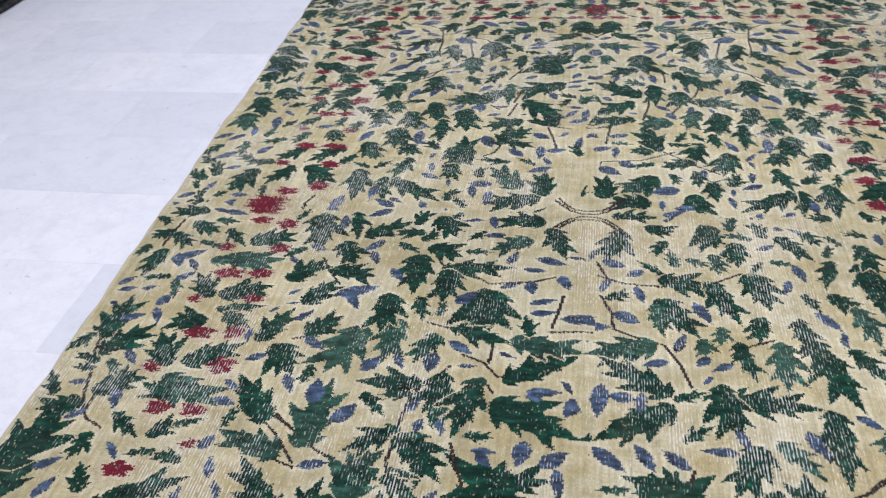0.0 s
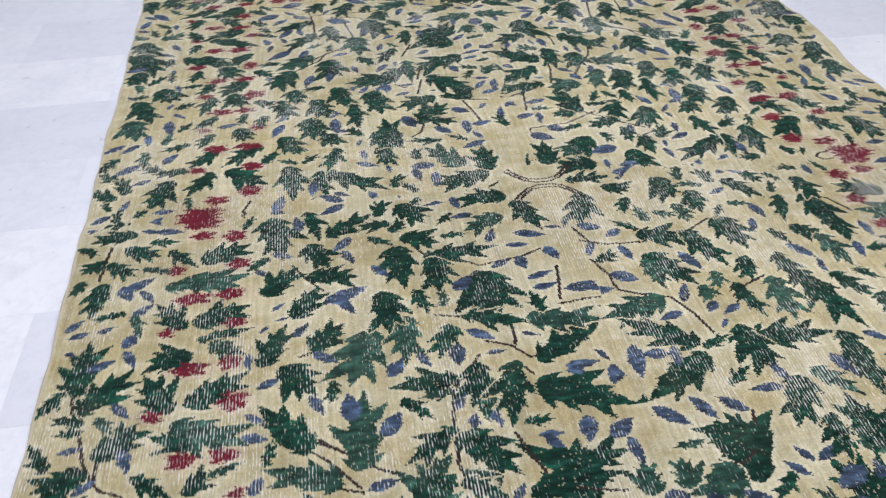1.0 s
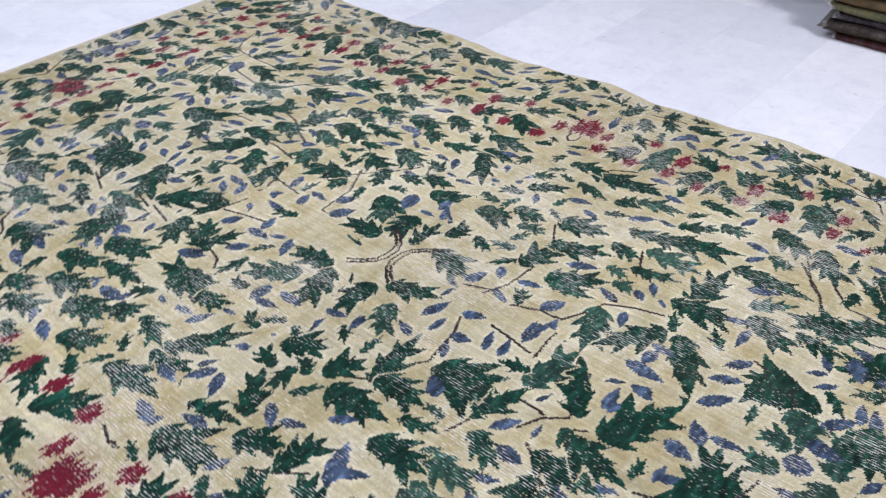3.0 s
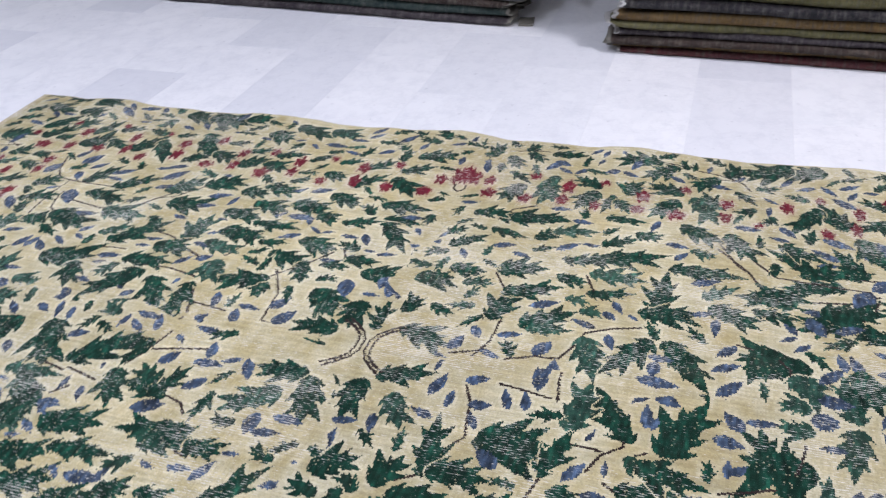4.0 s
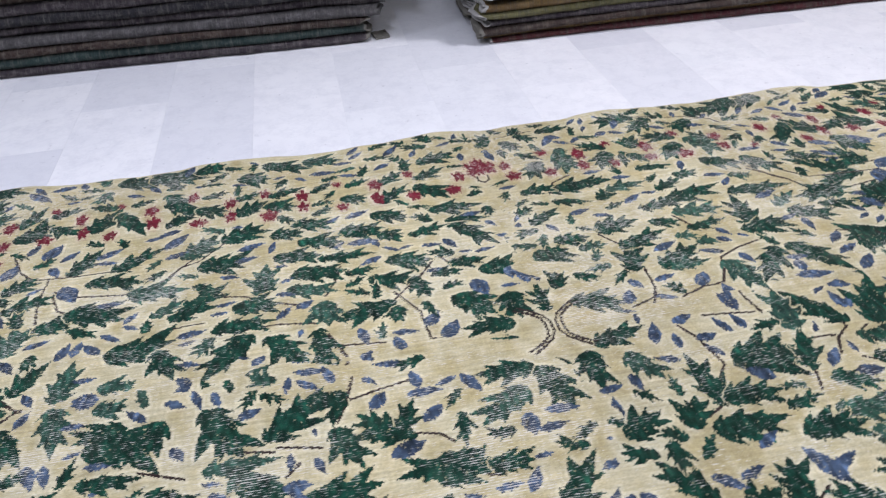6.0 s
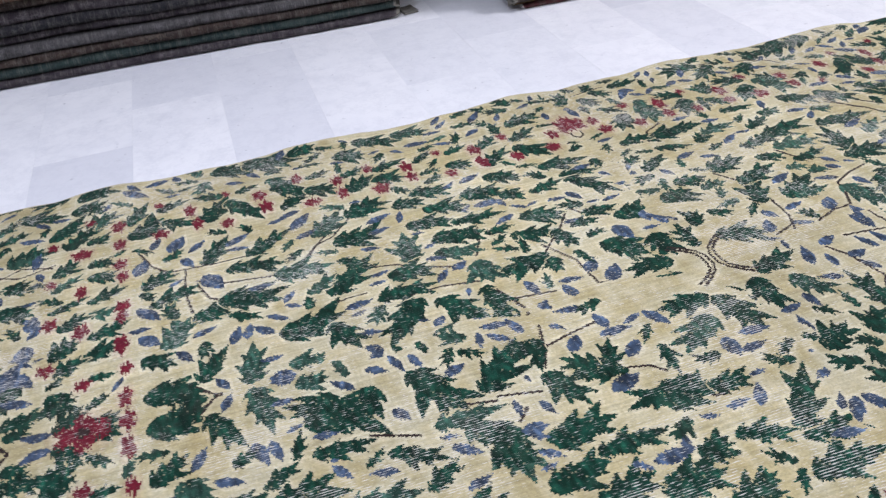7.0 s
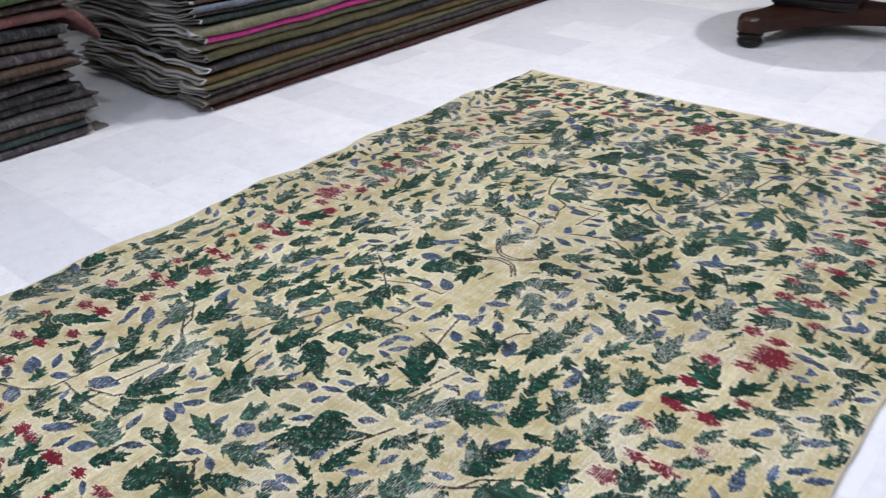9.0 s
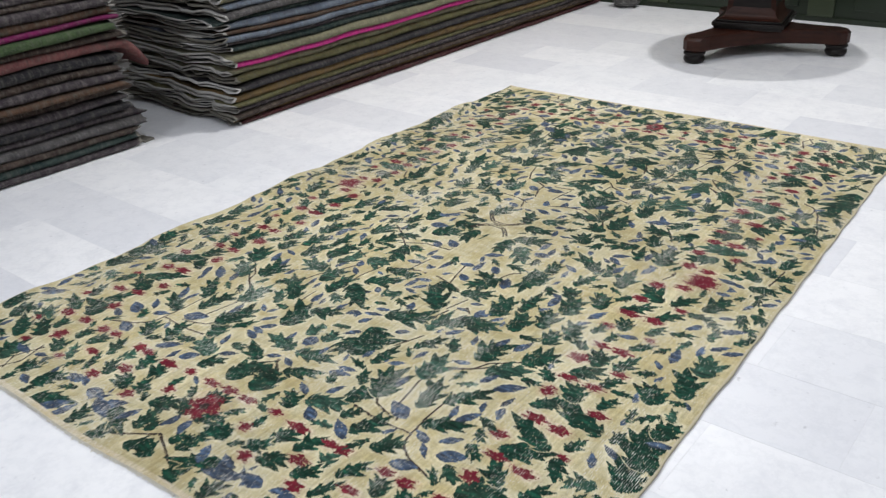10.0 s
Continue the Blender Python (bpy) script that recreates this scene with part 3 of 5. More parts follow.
def north_west_field():
    vine(0.415, 0.821, 0.466, 0.785, 0.486, 0.741, 0.561, 0.682)
    vine(0.670, 0.048, 0.687, 0.007, 0.656, -0.032)
    vine(0.213, 0.814, 0.249, 0.730)
    vine(0.209, 0.631, 0.222, 0.576)
    vine(0.287, 0.557, 0.260, 0.531)
    vine(0.211, 0.572, 0.231, 0.490)
    vine(0.055, 0.422, 0.131, 0.442, 0.176, 0.461)
    vine(0.118, 0.431, 0.103, 0.381, 0.089, 0.314)
    vine(0.236, 0.321, 0.249, 0.282, 0.275, 0.261)
    vine(0.343, 0.238, 0.367, 0.218, 0.371, 0.193)
    leaf(0.819, 0.844, -133, 0.129, 0.45)
    leaf(0.676, 0.835, -46, 0.077, 0.50)
    leaf(0.907, 0.851, -75, 0.057, 0.50)
    leaf(0.982, 0.777, -68, 0.083, 0.78)
    leaf(0.993, 0.695, -113, 0.056, 0.50)
    leaf(0.919, 0.659, -106, 0.086, 0.78)
    leaf(0.982, 0.590, -111, 0.130, 0.57)
    leaf(0.982, 0.480, -102, 0.106, 0.67)
    leaf(0.880, 0.843, -155, 0.155, 0.38)
    leaf(0.683, 0.830, -51, 0.086, 0.50)
    leaf(0.821, 0.752, -73, 0.072, 0.50)
    leaf(0.757, 0.766, -108, 0.082, 0.66)
    leaf(0.782, 0.663, -66, 0.074, 0.50)
    leaf(0.690, 0.658, -50, 0.096, 0.64)
    leaf(0.775, 0.578, -71, 0.099, 0.45)
    leaf(0.729, 0.589, -108, 0.082, 0.76)
    leaf(0.763, 0.462, -45, 0.077, 0.50)
    leaf(0.690, 0.466, -78, 0.058, 0.50)
    leaf(0.769, 0.372, -65, 0.073, 0.50)
    leaf(0.707, 0.390, -103, 0.067, 0.78)
    leaf(0.755, 0.278, -45, 0.089, 0.50)
    leaf(0.646, 0.290, -42, 0.116, 0.39)
    leaf(0.595, 0.323, -107, 0.087, 0.72)
    leaf(0.601, 0.521, -100, 0.101, 0.67)
    leaf(0.522, 0.408, -92, 0.104, 0.73)
    leaf(0.484, 0.315, -77, 0.058, 0.50)
    leaf(0.501, 0.782, -37, 0.122, 0.58)
    leaf(0.560, 0.693, -57, 0.111, 0.63)
    leaf(0.456, 0.748, -89, 0.117, 0.67)
    leaf(0.562, 0.576, -93, 0.079, 0.78)
    leaf(0.509, 0.509, -106, 0.105, 0.60)
    leaf(0.449, 0.569, -102, 0.117, 0.57)
    leaf(0.409, 0.465, -93, 0.127, 0.38)
    leaf(0.355, 0.530, -97, 0.121, 0.63)
    leaf(0.280, 0.594, -4, 0.130, 0.50)
    leaf(0.378, 0.750, -129, 0.078, 0.50)
    leaf(0.857, 0.165, -69, 0.119, 0.50)
    leaf(0.761, 0.184, -59, 0.100, 0.50)
    leaf(0.731, 0.187, -141, 0.115, 0.55)
    leaf(0.582, 0.177, -93, 0.132, 0.48)
    leaf(0.513, 0.142, -98, 0.104, 0.46)
    leaf(0.497, 0.133, -145, 0.155, 0.38)
    leaf(0.461, 0.240, -73, 0.098, 0.47)
    leaf(0.484, 0.315, -113, 0.062, 0.78)
    leaf(0.576, 0.288, -108, 0.062, 0.50)
    leaf(0.358, 0.309, -103, 0.102, 0.65)
    leaf(0.091, 0.847, 75, 0.087, 0.66)
    leaf(0.093, 0.776, 34, 0.110, 0.56)
    leaf(0.081, 0.704, -26, 0.158, 0.49)
    leaf(0.198, 0.589, -139, 0.148, 0.50)
    leaf(0.090, 0.502, -56, 0.053, 0.78)
    leaf(0.088, 0.447, 14, 0.091, 0.44)
    leaf(0.242, 0.703, -91, 0.128, 0.38)
    leaf(0.252, 0.648, -39, 0.124, 0.55)
    leaf(0.265, 0.793, -59, 0.105, 0.41)
    leaf(0.332, 0.630, -49, 0.075, 0.72)
    leaf(0.221, 0.921, -87, 0.111, 0.38)
    leaf(0.187, 0.468, -22, 0.105, 0.55)
    leaf(0.230, 0.350, 132, 0.093, 0.52)
    leaf(0.240, 0.356, -158, 0.092, 0.46)
    leaf(0.242, 0.322, 101, 0.111, 0.38)
    leaf(0.318, 0.220, 83, 0.139, 0.46)
    leaf(0.204, 0.235, 5, 0.083, 0.38)
    leaf(0.116, 0.073, 92, 0.109, 0.56)
    leaf(0.167, 0.104, 50, 0.119, 0.57)
    leaf(0.117, 0.066, -14, 0.124, 0.56)
    leaf(0.345, 0.218, -84, 0.075, 0.65)
    bud(0.563, 0.831, -39, 0.091, 0.37)
    bud(0.516, 0.825, -63, 0.064, 0.37)
    bud(0.976, 0.801, -18, 0.069, 0.37)
    bud(0.898, 0.775, -93, 0.038, 0.37)
    bud(0.883, 0.674, -106, 0.046, 0.37)
    bud(0.883, 0.561, -65, 0.038, 0.37)
    bud(0.886, 0.462, -96, 0.079, 0.37)
    bud(0.930, 0.392, -93, 0.057, 0.37)
    bud(1.011, 0.625, -132, 0.036, 0.37)
    bud(0.582, 0.431, -49, 0.045, 0.37)
    bud(0.592, 0.386, -64, 0.071, 0.37)
    bud(0.633, 0.670, -100, 0.035, 0.37)
    bud(0.509, 0.654, -72, 0.072, 0.37)
    bud(0.398, 0.692, -109, 0.052, 0.37)
    bud(0.455, 0.659, -77, 0.060, 0.37)
    bud(0.461, 0.391, -91, 0.080, 0.37)
    bud(0.448, 0.425, -49, 0.039, 0.37)
    bud(0.406, 0.566, -100, 0.033, 0.37)
    bud(0.326, 0.553, -59, 0.037, 0.37)
    bud(0.603, -0.012, -89, 0.042, 0.37)
    bud(0.541, 0.001, -94, 0.081, 0.37)
    bud(0.523, 0.098, -80, 0.060, 0.37)
    bud(0.482, 0.045, -150, 0.042, 0.37)
    bud(0.401, 0.036, -111, 0.048, 0.37)
    bud(0.336, 0.006, -98, 0.059, 0.37)
    bud(0.423, 0.162, -154, 0.059, 0.37)
    bud(0.403, 0.218, -95, 0.050, 0.37)
    bud(0.400, 0.271, -68, 0.036, 0.37)
    bud(0.349, 0.136, -95, 0.035, 0.37)
    bud(0.469, 0.329, -164, 0.046, 0.37)
    bud(0.169, 0.760, -35, 0.044, 0.54)
    bud(0.271, 0.700, -79, 0.037, 0.37)
    bud(0.296, 0.689, -54, 0.060, 0.37)
    bud(0.180, 0.505, -14, 0.024, 0.37)
    bud(0.253, 0.507, -23, 0.046, 0.37)
    bud(0.235, 0.549, -2, 0.042, 0.37)
    bud(0.314, 0.565, -92, 0.053, 0.54)
    bud(0.365, 0.555, -56, 0.047, 0.37)
    bud(0.149, 0.953, -111, 0.035, 0.37)
    bud(0.180, 0.913, -85, 0.050, 0.37)
    bud(0.123, 0.643, -112, 0.049, 0.54)
    bud(0.130, 0.327, -89, 0.069, 0.37)
    bud(0.060, 0.407, -47, 0.040, 0.37)
    bud(0.157, 0.395, -150, 0.055, 0.54)
    bud(0.212, 0.305, -135, 0.056, 0.54)
    bud(0.098, 0.217, -26, 0.068, 0.37)
    bud(0.283, 0.376, -109, 0.071, 0.54)
    bud(0.238, 0.122, -1, 0.061, 0.54)
    bud(0.240, 0.090, -86, 0.066, 0.37)
    flower(0.717, 0.869, 0.032, 0.017)
    flower(0.681, 0.754, 0.019, 0.021)
    flower(0.833, 0.773, 0.025, 0.014)
    flower(0.771, 0.674, 0.027, 0.015)
    flower(0.695, 0.673, 0.029, 0.014)
    flower(0.671, 0.573, 0.027, 0.021)
    flower(0.801, 0.585, 0.021, 0.013)
    flower(0.757, 0.486, 0.028, 0.016)
    flower(0.694, 0.486, 0.024, 0.015)
    flower(0.793, 0.391, 0.015, 0.012)
    flower(0.759, 0.292, 0.028, 0.017)
    flower(0.681, 0.291, 0.033, 0.016)
    flower(0.659, 0.385, 0.020, 0.015)
    flower(0.799, 0.197, 0.019, 0.014)
    flower(0.672, 0.201, 0.020, 0.012)
    flower(0.668, 0.194, 0.023, 0.015)
    flower(0.781, 0.001, 0.049, 0.037)
    flower(0.749, 0.062, 0.025, 0.017)
    flower(0.674, 0.089, 0.025, 0.020)


def south_west_field():
    vine(0.962, 0.622, 0.974, 0.537)
    vine(0.948, 0.643, 0.934, 0.702, 0.915, 0.741, 0.899, 0.765, 0.861, 0.785)
    vine(0.911, 0.706, 0.910, 0.747)
    vine(0.559, 0.740, 0.529, 0.769, 0.486, 0.826)
    vine(0.522, 0.823, 0.482, 0.837)
    vine(0.559, 0.715, 0.517, 0.741)
    vine(0.576, 0.505, 0.544, 0.495)
    vine(0.308, 0.651, 0.317, 0.711, 0.320, 0.767, 0.323, 0.803, 0.314, 0.840)
    vine(0.308, 0.651, 0.293, 0.618, 0.260, 0.579, 0.245, 0.555)
    vine(0.229, 0.522, 0.185, 0.541, 0.155, 0.578, 0.114, 0.585)
    vine(0.171, 0.475, 0.174, 0.540)
    vine(0.218, 0.753, 0.204, 0.799, 0.186, 0.844)
    vine(0.171, 0.603, 0.159, 0.622)
    vine(0.156, 0.875, 0.114, 0.890, 0.071, 0.898)
    vine(0.958, 0.087, 0.968, 0.148, 0.972, 0.207)
    vine(0.727, 0.015, 0.702, 0.013, 0.678, -0.017)
    vine(0.581, 0.218, 0.553, 0.272, 0.521, 0.316)
    vine(0.043, 0.316, 0.051, 0.372, 0.062, 0.425)
    vine(0.065, 0.251, 0.112, 0.273, 0.149, 0.277, 0.199, 0.288, 0.252, 0.248)
    vine(0.067, 0.438, -0.004, 0.428, -0.071, 0.439)
    vine(0.313, 0.430, 0.259, 0.446)
    vine(0.333, 0.181, 0.309, 0.227)
    leaf(0.972, 0.544, -93, 0.132, 0.48)
    leaf(0.960, 0.589, -130, 0.120, 0.48)
    leaf(0.945, 0.613, -22, 0.060, 0.49)
    leaf(0.945, 0.631, 1, 0.047, 0.43)
    leaf(0.917, 0.702, -130, 0.088, 0.70)
    leaf(0.914, 0.680, -173, 0.042, 0.50)
    leaf(0.924, 0.726, 19, 0.078, 0.74)
    leaf(0.789, 0.392, -55, 0.096, 0.54)
    leaf(0.774, 0.383, -157, 0.105, 0.62)
    leaf(0.764, 0.429, -168, 0.095, 0.38)
    leaf(0.742, 0.437, 146, 0.074, 0.58)
    leaf(0.769, 0.472, -2, 0.075, 0.78)
    leaf(0.776, 0.602, -146, 0.116, 0.55)
    leaf(0.804, 0.615, -65, 0.106, 0.57)
    leaf(0.801, 0.642, 154, 0.134, 0.55)
    leaf(0.760, 0.704, -31, 0.079, 0.44)
    leaf(0.805, 0.697, 15, 0.025, 0.50)
    leaf(0.852, 0.745, 139, 0.082, 0.38)
    leaf(0.767, 0.800, -133, 0.061, 0.58)
    leaf(0.729, 0.766, -158, 0.056, 0.38)
    leaf(0.561, 0.740, -54, 0.134, 0.54)
    leaf(0.511, 0.817, -21, 0.127, 0.48)
    leaf(0.644, 0.523, -112, 0.112, 0.46)
    leaf(0.608, 0.523, 125, 0.095, 0.68)
    leaf(0.555, 0.493, -135, 0.086, 0.66)
    leaf(0.436, 0.453, 70, 0.136, 0.60)
    leaf(0.372, 0.423, 86, 0.121, 0.52)
    leaf(0.284, 0.464, 68, 0.089, 0.56)
    leaf(0.291, 0.611, 1, 0.117, 0.45)
    leaf(0.306, 0.638, 8, 0.059, 0.39)
    leaf(0.259, 0.576, 90, 0.131, 0.47)
    leaf(0.188, 0.584, 78, 0.144, 0.44)
    leaf(0.165, 0.647, 155, 0.164, 0.52)
    leaf(0.147, 0.591, -149, 0.156, 0.38)
    leaf(0.484, 0.795, -96, 0.165, 0.43)
    leaf(0.316, 0.724, 36, 0.104, 0.45)
    leaf(0.314, 0.737, 130, 0.121, 0.59)
    leaf(0.405, 0.862, -151, 0.073, 0.66)
    leaf(0.321, 0.822, 167, 0.059, 0.39)
    leaf(0.325, 0.838, 147, 0.075, 0.49)
    leaf(0.220, 0.889, -152, 0.065, 0.76)
    leaf(0.166, 0.841, -170, 0.111, 0.56)
    leaf(0.163, 0.865, -179, 0.094, 0.38)
    leaf(0.918, -0.025, 14, 0.093, 0.52)
    leaf(0.912, 0.042, 13, 0.091, 0.57)
    leaf(0.933, 0.099, 152, 0.080, 0.61)
    leaf(0.967, 0.138, 40, 0.056, 0.65)
    leaf(0.963, 0.149, 138, 0.074, 0.60)
    leaf(0.962, 0.218, 84, 0.102, 0.52)
    leaf(0.771, 0.178, -152, 0.104, 0.59)
    leaf(0.839, 0.120, 131, 0.087, 0.40)
    leaf(0.794, 0.232, 159, 0.101, 0.75)
    leaf(0.837, 0.255, -176, 0.058, 0.75)
    leaf(0.625, 0.028, 98, 0.152, 0.52)
    leaf(0.545, 0.020, 101, 0.112, 0.39)
    leaf(0.508, 0.127, -146, 0.116, 0.49)
    leaf(0.549, 0.146, 113, 0.099, 0.59)
    leaf(0.553, 0.263, 170, 0.095, 0.61)
    leaf(0.641, 0.317, -127, 0.103, 0.57)
    leaf(0.582, 0.397, -118, 0.099, 0.56)
    leaf(0.345, 0.029, 121, 0.091, 0.66)
    leaf(0.372, 0.136, -131, 0.049, 0.70)
    leaf(0.352, 0.156, 155, 0.082, 0.70)
    leaf(0.077, -0.045, 10, 0.125, 0.39)
    leaf(0.094, 0.037, -1, 0.111, 0.55)
    leaf(0.121, 0.110, 29, 0.094, 0.61)
    leaf(0.083, 0.059, 107, 0.115, 0.51)
    leaf(0.313, 0.241, -174, 0.147, 0.38)
    leaf(0.365, 0.186, 92, 0.136, 0.54)
    leaf(0.292, 0.241, 90, 0.110, 0.58)
    leaf(0.204, 0.306, 97, 0.129, 0.76)
    leaf(0.341, 0.344, 102, 0.075, 0.46)
    leaf(0.403, 0.338, 90, 0.116, 0.55)
    leaf(0.261, 0.442, 162, 0.126, 0.39)
    leaf(0.143, 0.472, 170, 0.138, 0.46)
    bud(0.966, 0.479, -159, 0.059, 0.37)
    bud(1.010, 0.381, -164, 0.046, 0.37)
    bud(0.956, 0.375, -157, 0.039, 0.37)
    bud(1.008, 0.419, 145, 0.025, 0.54)
    bud(0.900, 0.429, -114, 0.049, 0.54)
    bud(0.896, 0.433, 112, 0.054, 0.37)
    bud(0.905, 0.570, 130, 0.056, 0.37)
    bud(0.875, 0.681, 105, 0.060, 0.37)
    bud(0.980, 0.676, -168, 0.041, 0.37)
    bud(0.941, 0.771, -140, 0.045, 0.37)
    bud(0.670, 0.482, 95, 0.044, 0.37)
    bud(0.660, 0.819, -114, 0.043, 0.54)
    bud(0.673, 0.637, 145, 0.042, 0.37)
    bud(0.676, 0.689, 163, 0.045, 0.54)
    bud(0.654, 0.578, -152, 0.052, 0.37)
    bud(0.585, 0.451, -127, 0.050, 0.37)
    bud(0.550, 0.498, 142, 0.057, 0.37)
    bud(0.559, 0.608, 113, 0.057, 0.37)
    bud(0.647, 0.428, -126, 0.026, 0.37)
    bud(0.418, 0.585, -127, 0.054, 0.54)
    bud(0.358, 0.532, 116, 0.047, 0.37)
    bud(0.283, 0.521, 84, 0.058, 0.54)
    bud(0.288, 0.732, -105, 0.036, 0.54)
    bud(0.250, 0.695, 106, 0.043, 0.37)
    bud(0.310, 0.685, -121, 0.043, 0.37)
    bud(0.261, 0.484, 145, 0.065, 0.37)
    bud(0.233, 0.556, -177, 0.036, 0.37)
    bud(0.157, 0.511, 156, 0.033, 0.37)
    bud(0.100, 0.614, -177, 0.065, 0.37)
    bud(0.000, 0.616, -44, 0.053, 0.37)
    bud(-0.003, 0.617, 61, 0.064, 0.54)
    bud(0.102, 0.624, 164, 0.040, 0.37)
    bud(0.489, 0.682, -88, 0.067, 0.54)
    bud(0.440, 0.725, -123, 0.063, 0.54)
    bud(0.476, 0.834, -165, 0.056, 0.37)
    bud(0.182, 0.765, 179, 0.043, 0.37)
    bud(0.173, 0.769, 131, 0.039, 0.54)
    bud(0.091, 0.735, 79, 0.060, 0.54)
    bud(0.063, 0.792, -138, 0.060, 0.54)
    bud(0.897, -0.021, 132, 0.054, 0.37)
    bud(0.904, 0.033, 161, 0.048, 0.37)
    bud(0.926, 0.261, -145, 0.080, 0.37)
    bud(0.922, 0.234, 111, 0.057, 0.54)
    bud(0.895, 0.338, -139, 0.055, 0.37)
    bud(0.564, 0.096, -84, 0.063, 0.37)
    bud(0.627, 0.170, 158, 0.053, 0.37)
    bud(0.656, 0.224, 129, 0.031, 0.54)
    bud(0.624, 0.364, -139, 0.032, 0.37)
    bud(0.617, 0.396, -163, 0.025, 0.37)
    bud(0.523, 0.356, -157, 0.097, 0.37)
    bud(0.494, 0.344, 118, 0.064, 0.37)
    bud(0.475, 0.183, 109, 0.054, 0.37)
    bud(0.419, 0.248, 123, 0.057, 0.37)
    bud(0.304, 0.034, 174, 0.066, 0.37)
    bud(0.306, -0.005, -178, 0.069, 0.37)
    bud(0.224, -0.047, 94, 0.048, 0.37)
    bud(0.220, 0.021, 100, 0.055, 0.37)
    bud(0.261, 0.366, -127, 0.060, 0.54)
    bud(0.178, 0.301, -153, 0.048, 0.37)
    bud(0.117, 0.268, 99, 0.050, 0.54)
    bud(0.109, 0.184, 164, 0.072, 0.37)
    bud(0.136, 0.228, 177, 0.053, 0.37)
    bud(0.051, 0.244, 107, 0.052, 0.54)
    bud(0.109, 0.384, -167, 0.055, 0.37)
    bud(0.047, 0.395, -175, 0.083, 0.37)
    bud(0.005, 0.177, -3, 0.036, 0.37)
    flower(0.821, 0.398, 0.013, 0.014)
    flower(0.695, 0.386, 0.022, 0.014)
    flower(0.772, 0.506, 0.031, 0.019)
    flower(0.701, 0.499, 0.020, 0.019)
    flower(0.833, 0.616, 0.019, 0.014)
    flower(0.693, 0.600, 0.024, 0.023)
    flower(0.776, 0.725, 0.023, 0.018)
    flower(0.707, 0.725, 0.024, 0.016)
    flower(0.683, 0.808, 0.010, 0.012)
    flower(0.779, 0.015, 0.041, 0.033)
    flower(0.771, 0.075, 0.024, 0.016)
    flower(0.703, 0.087, 0.024, 0.020)
    flower(0.692, 0.194, 0.023, 0.018)
    flower(0.819, 0.199, 0.018, 0.016)
    flower(0.778, 0.301, 0.034, 0.018)
    flower(0.706, 0.295, 0.028, 0.016)


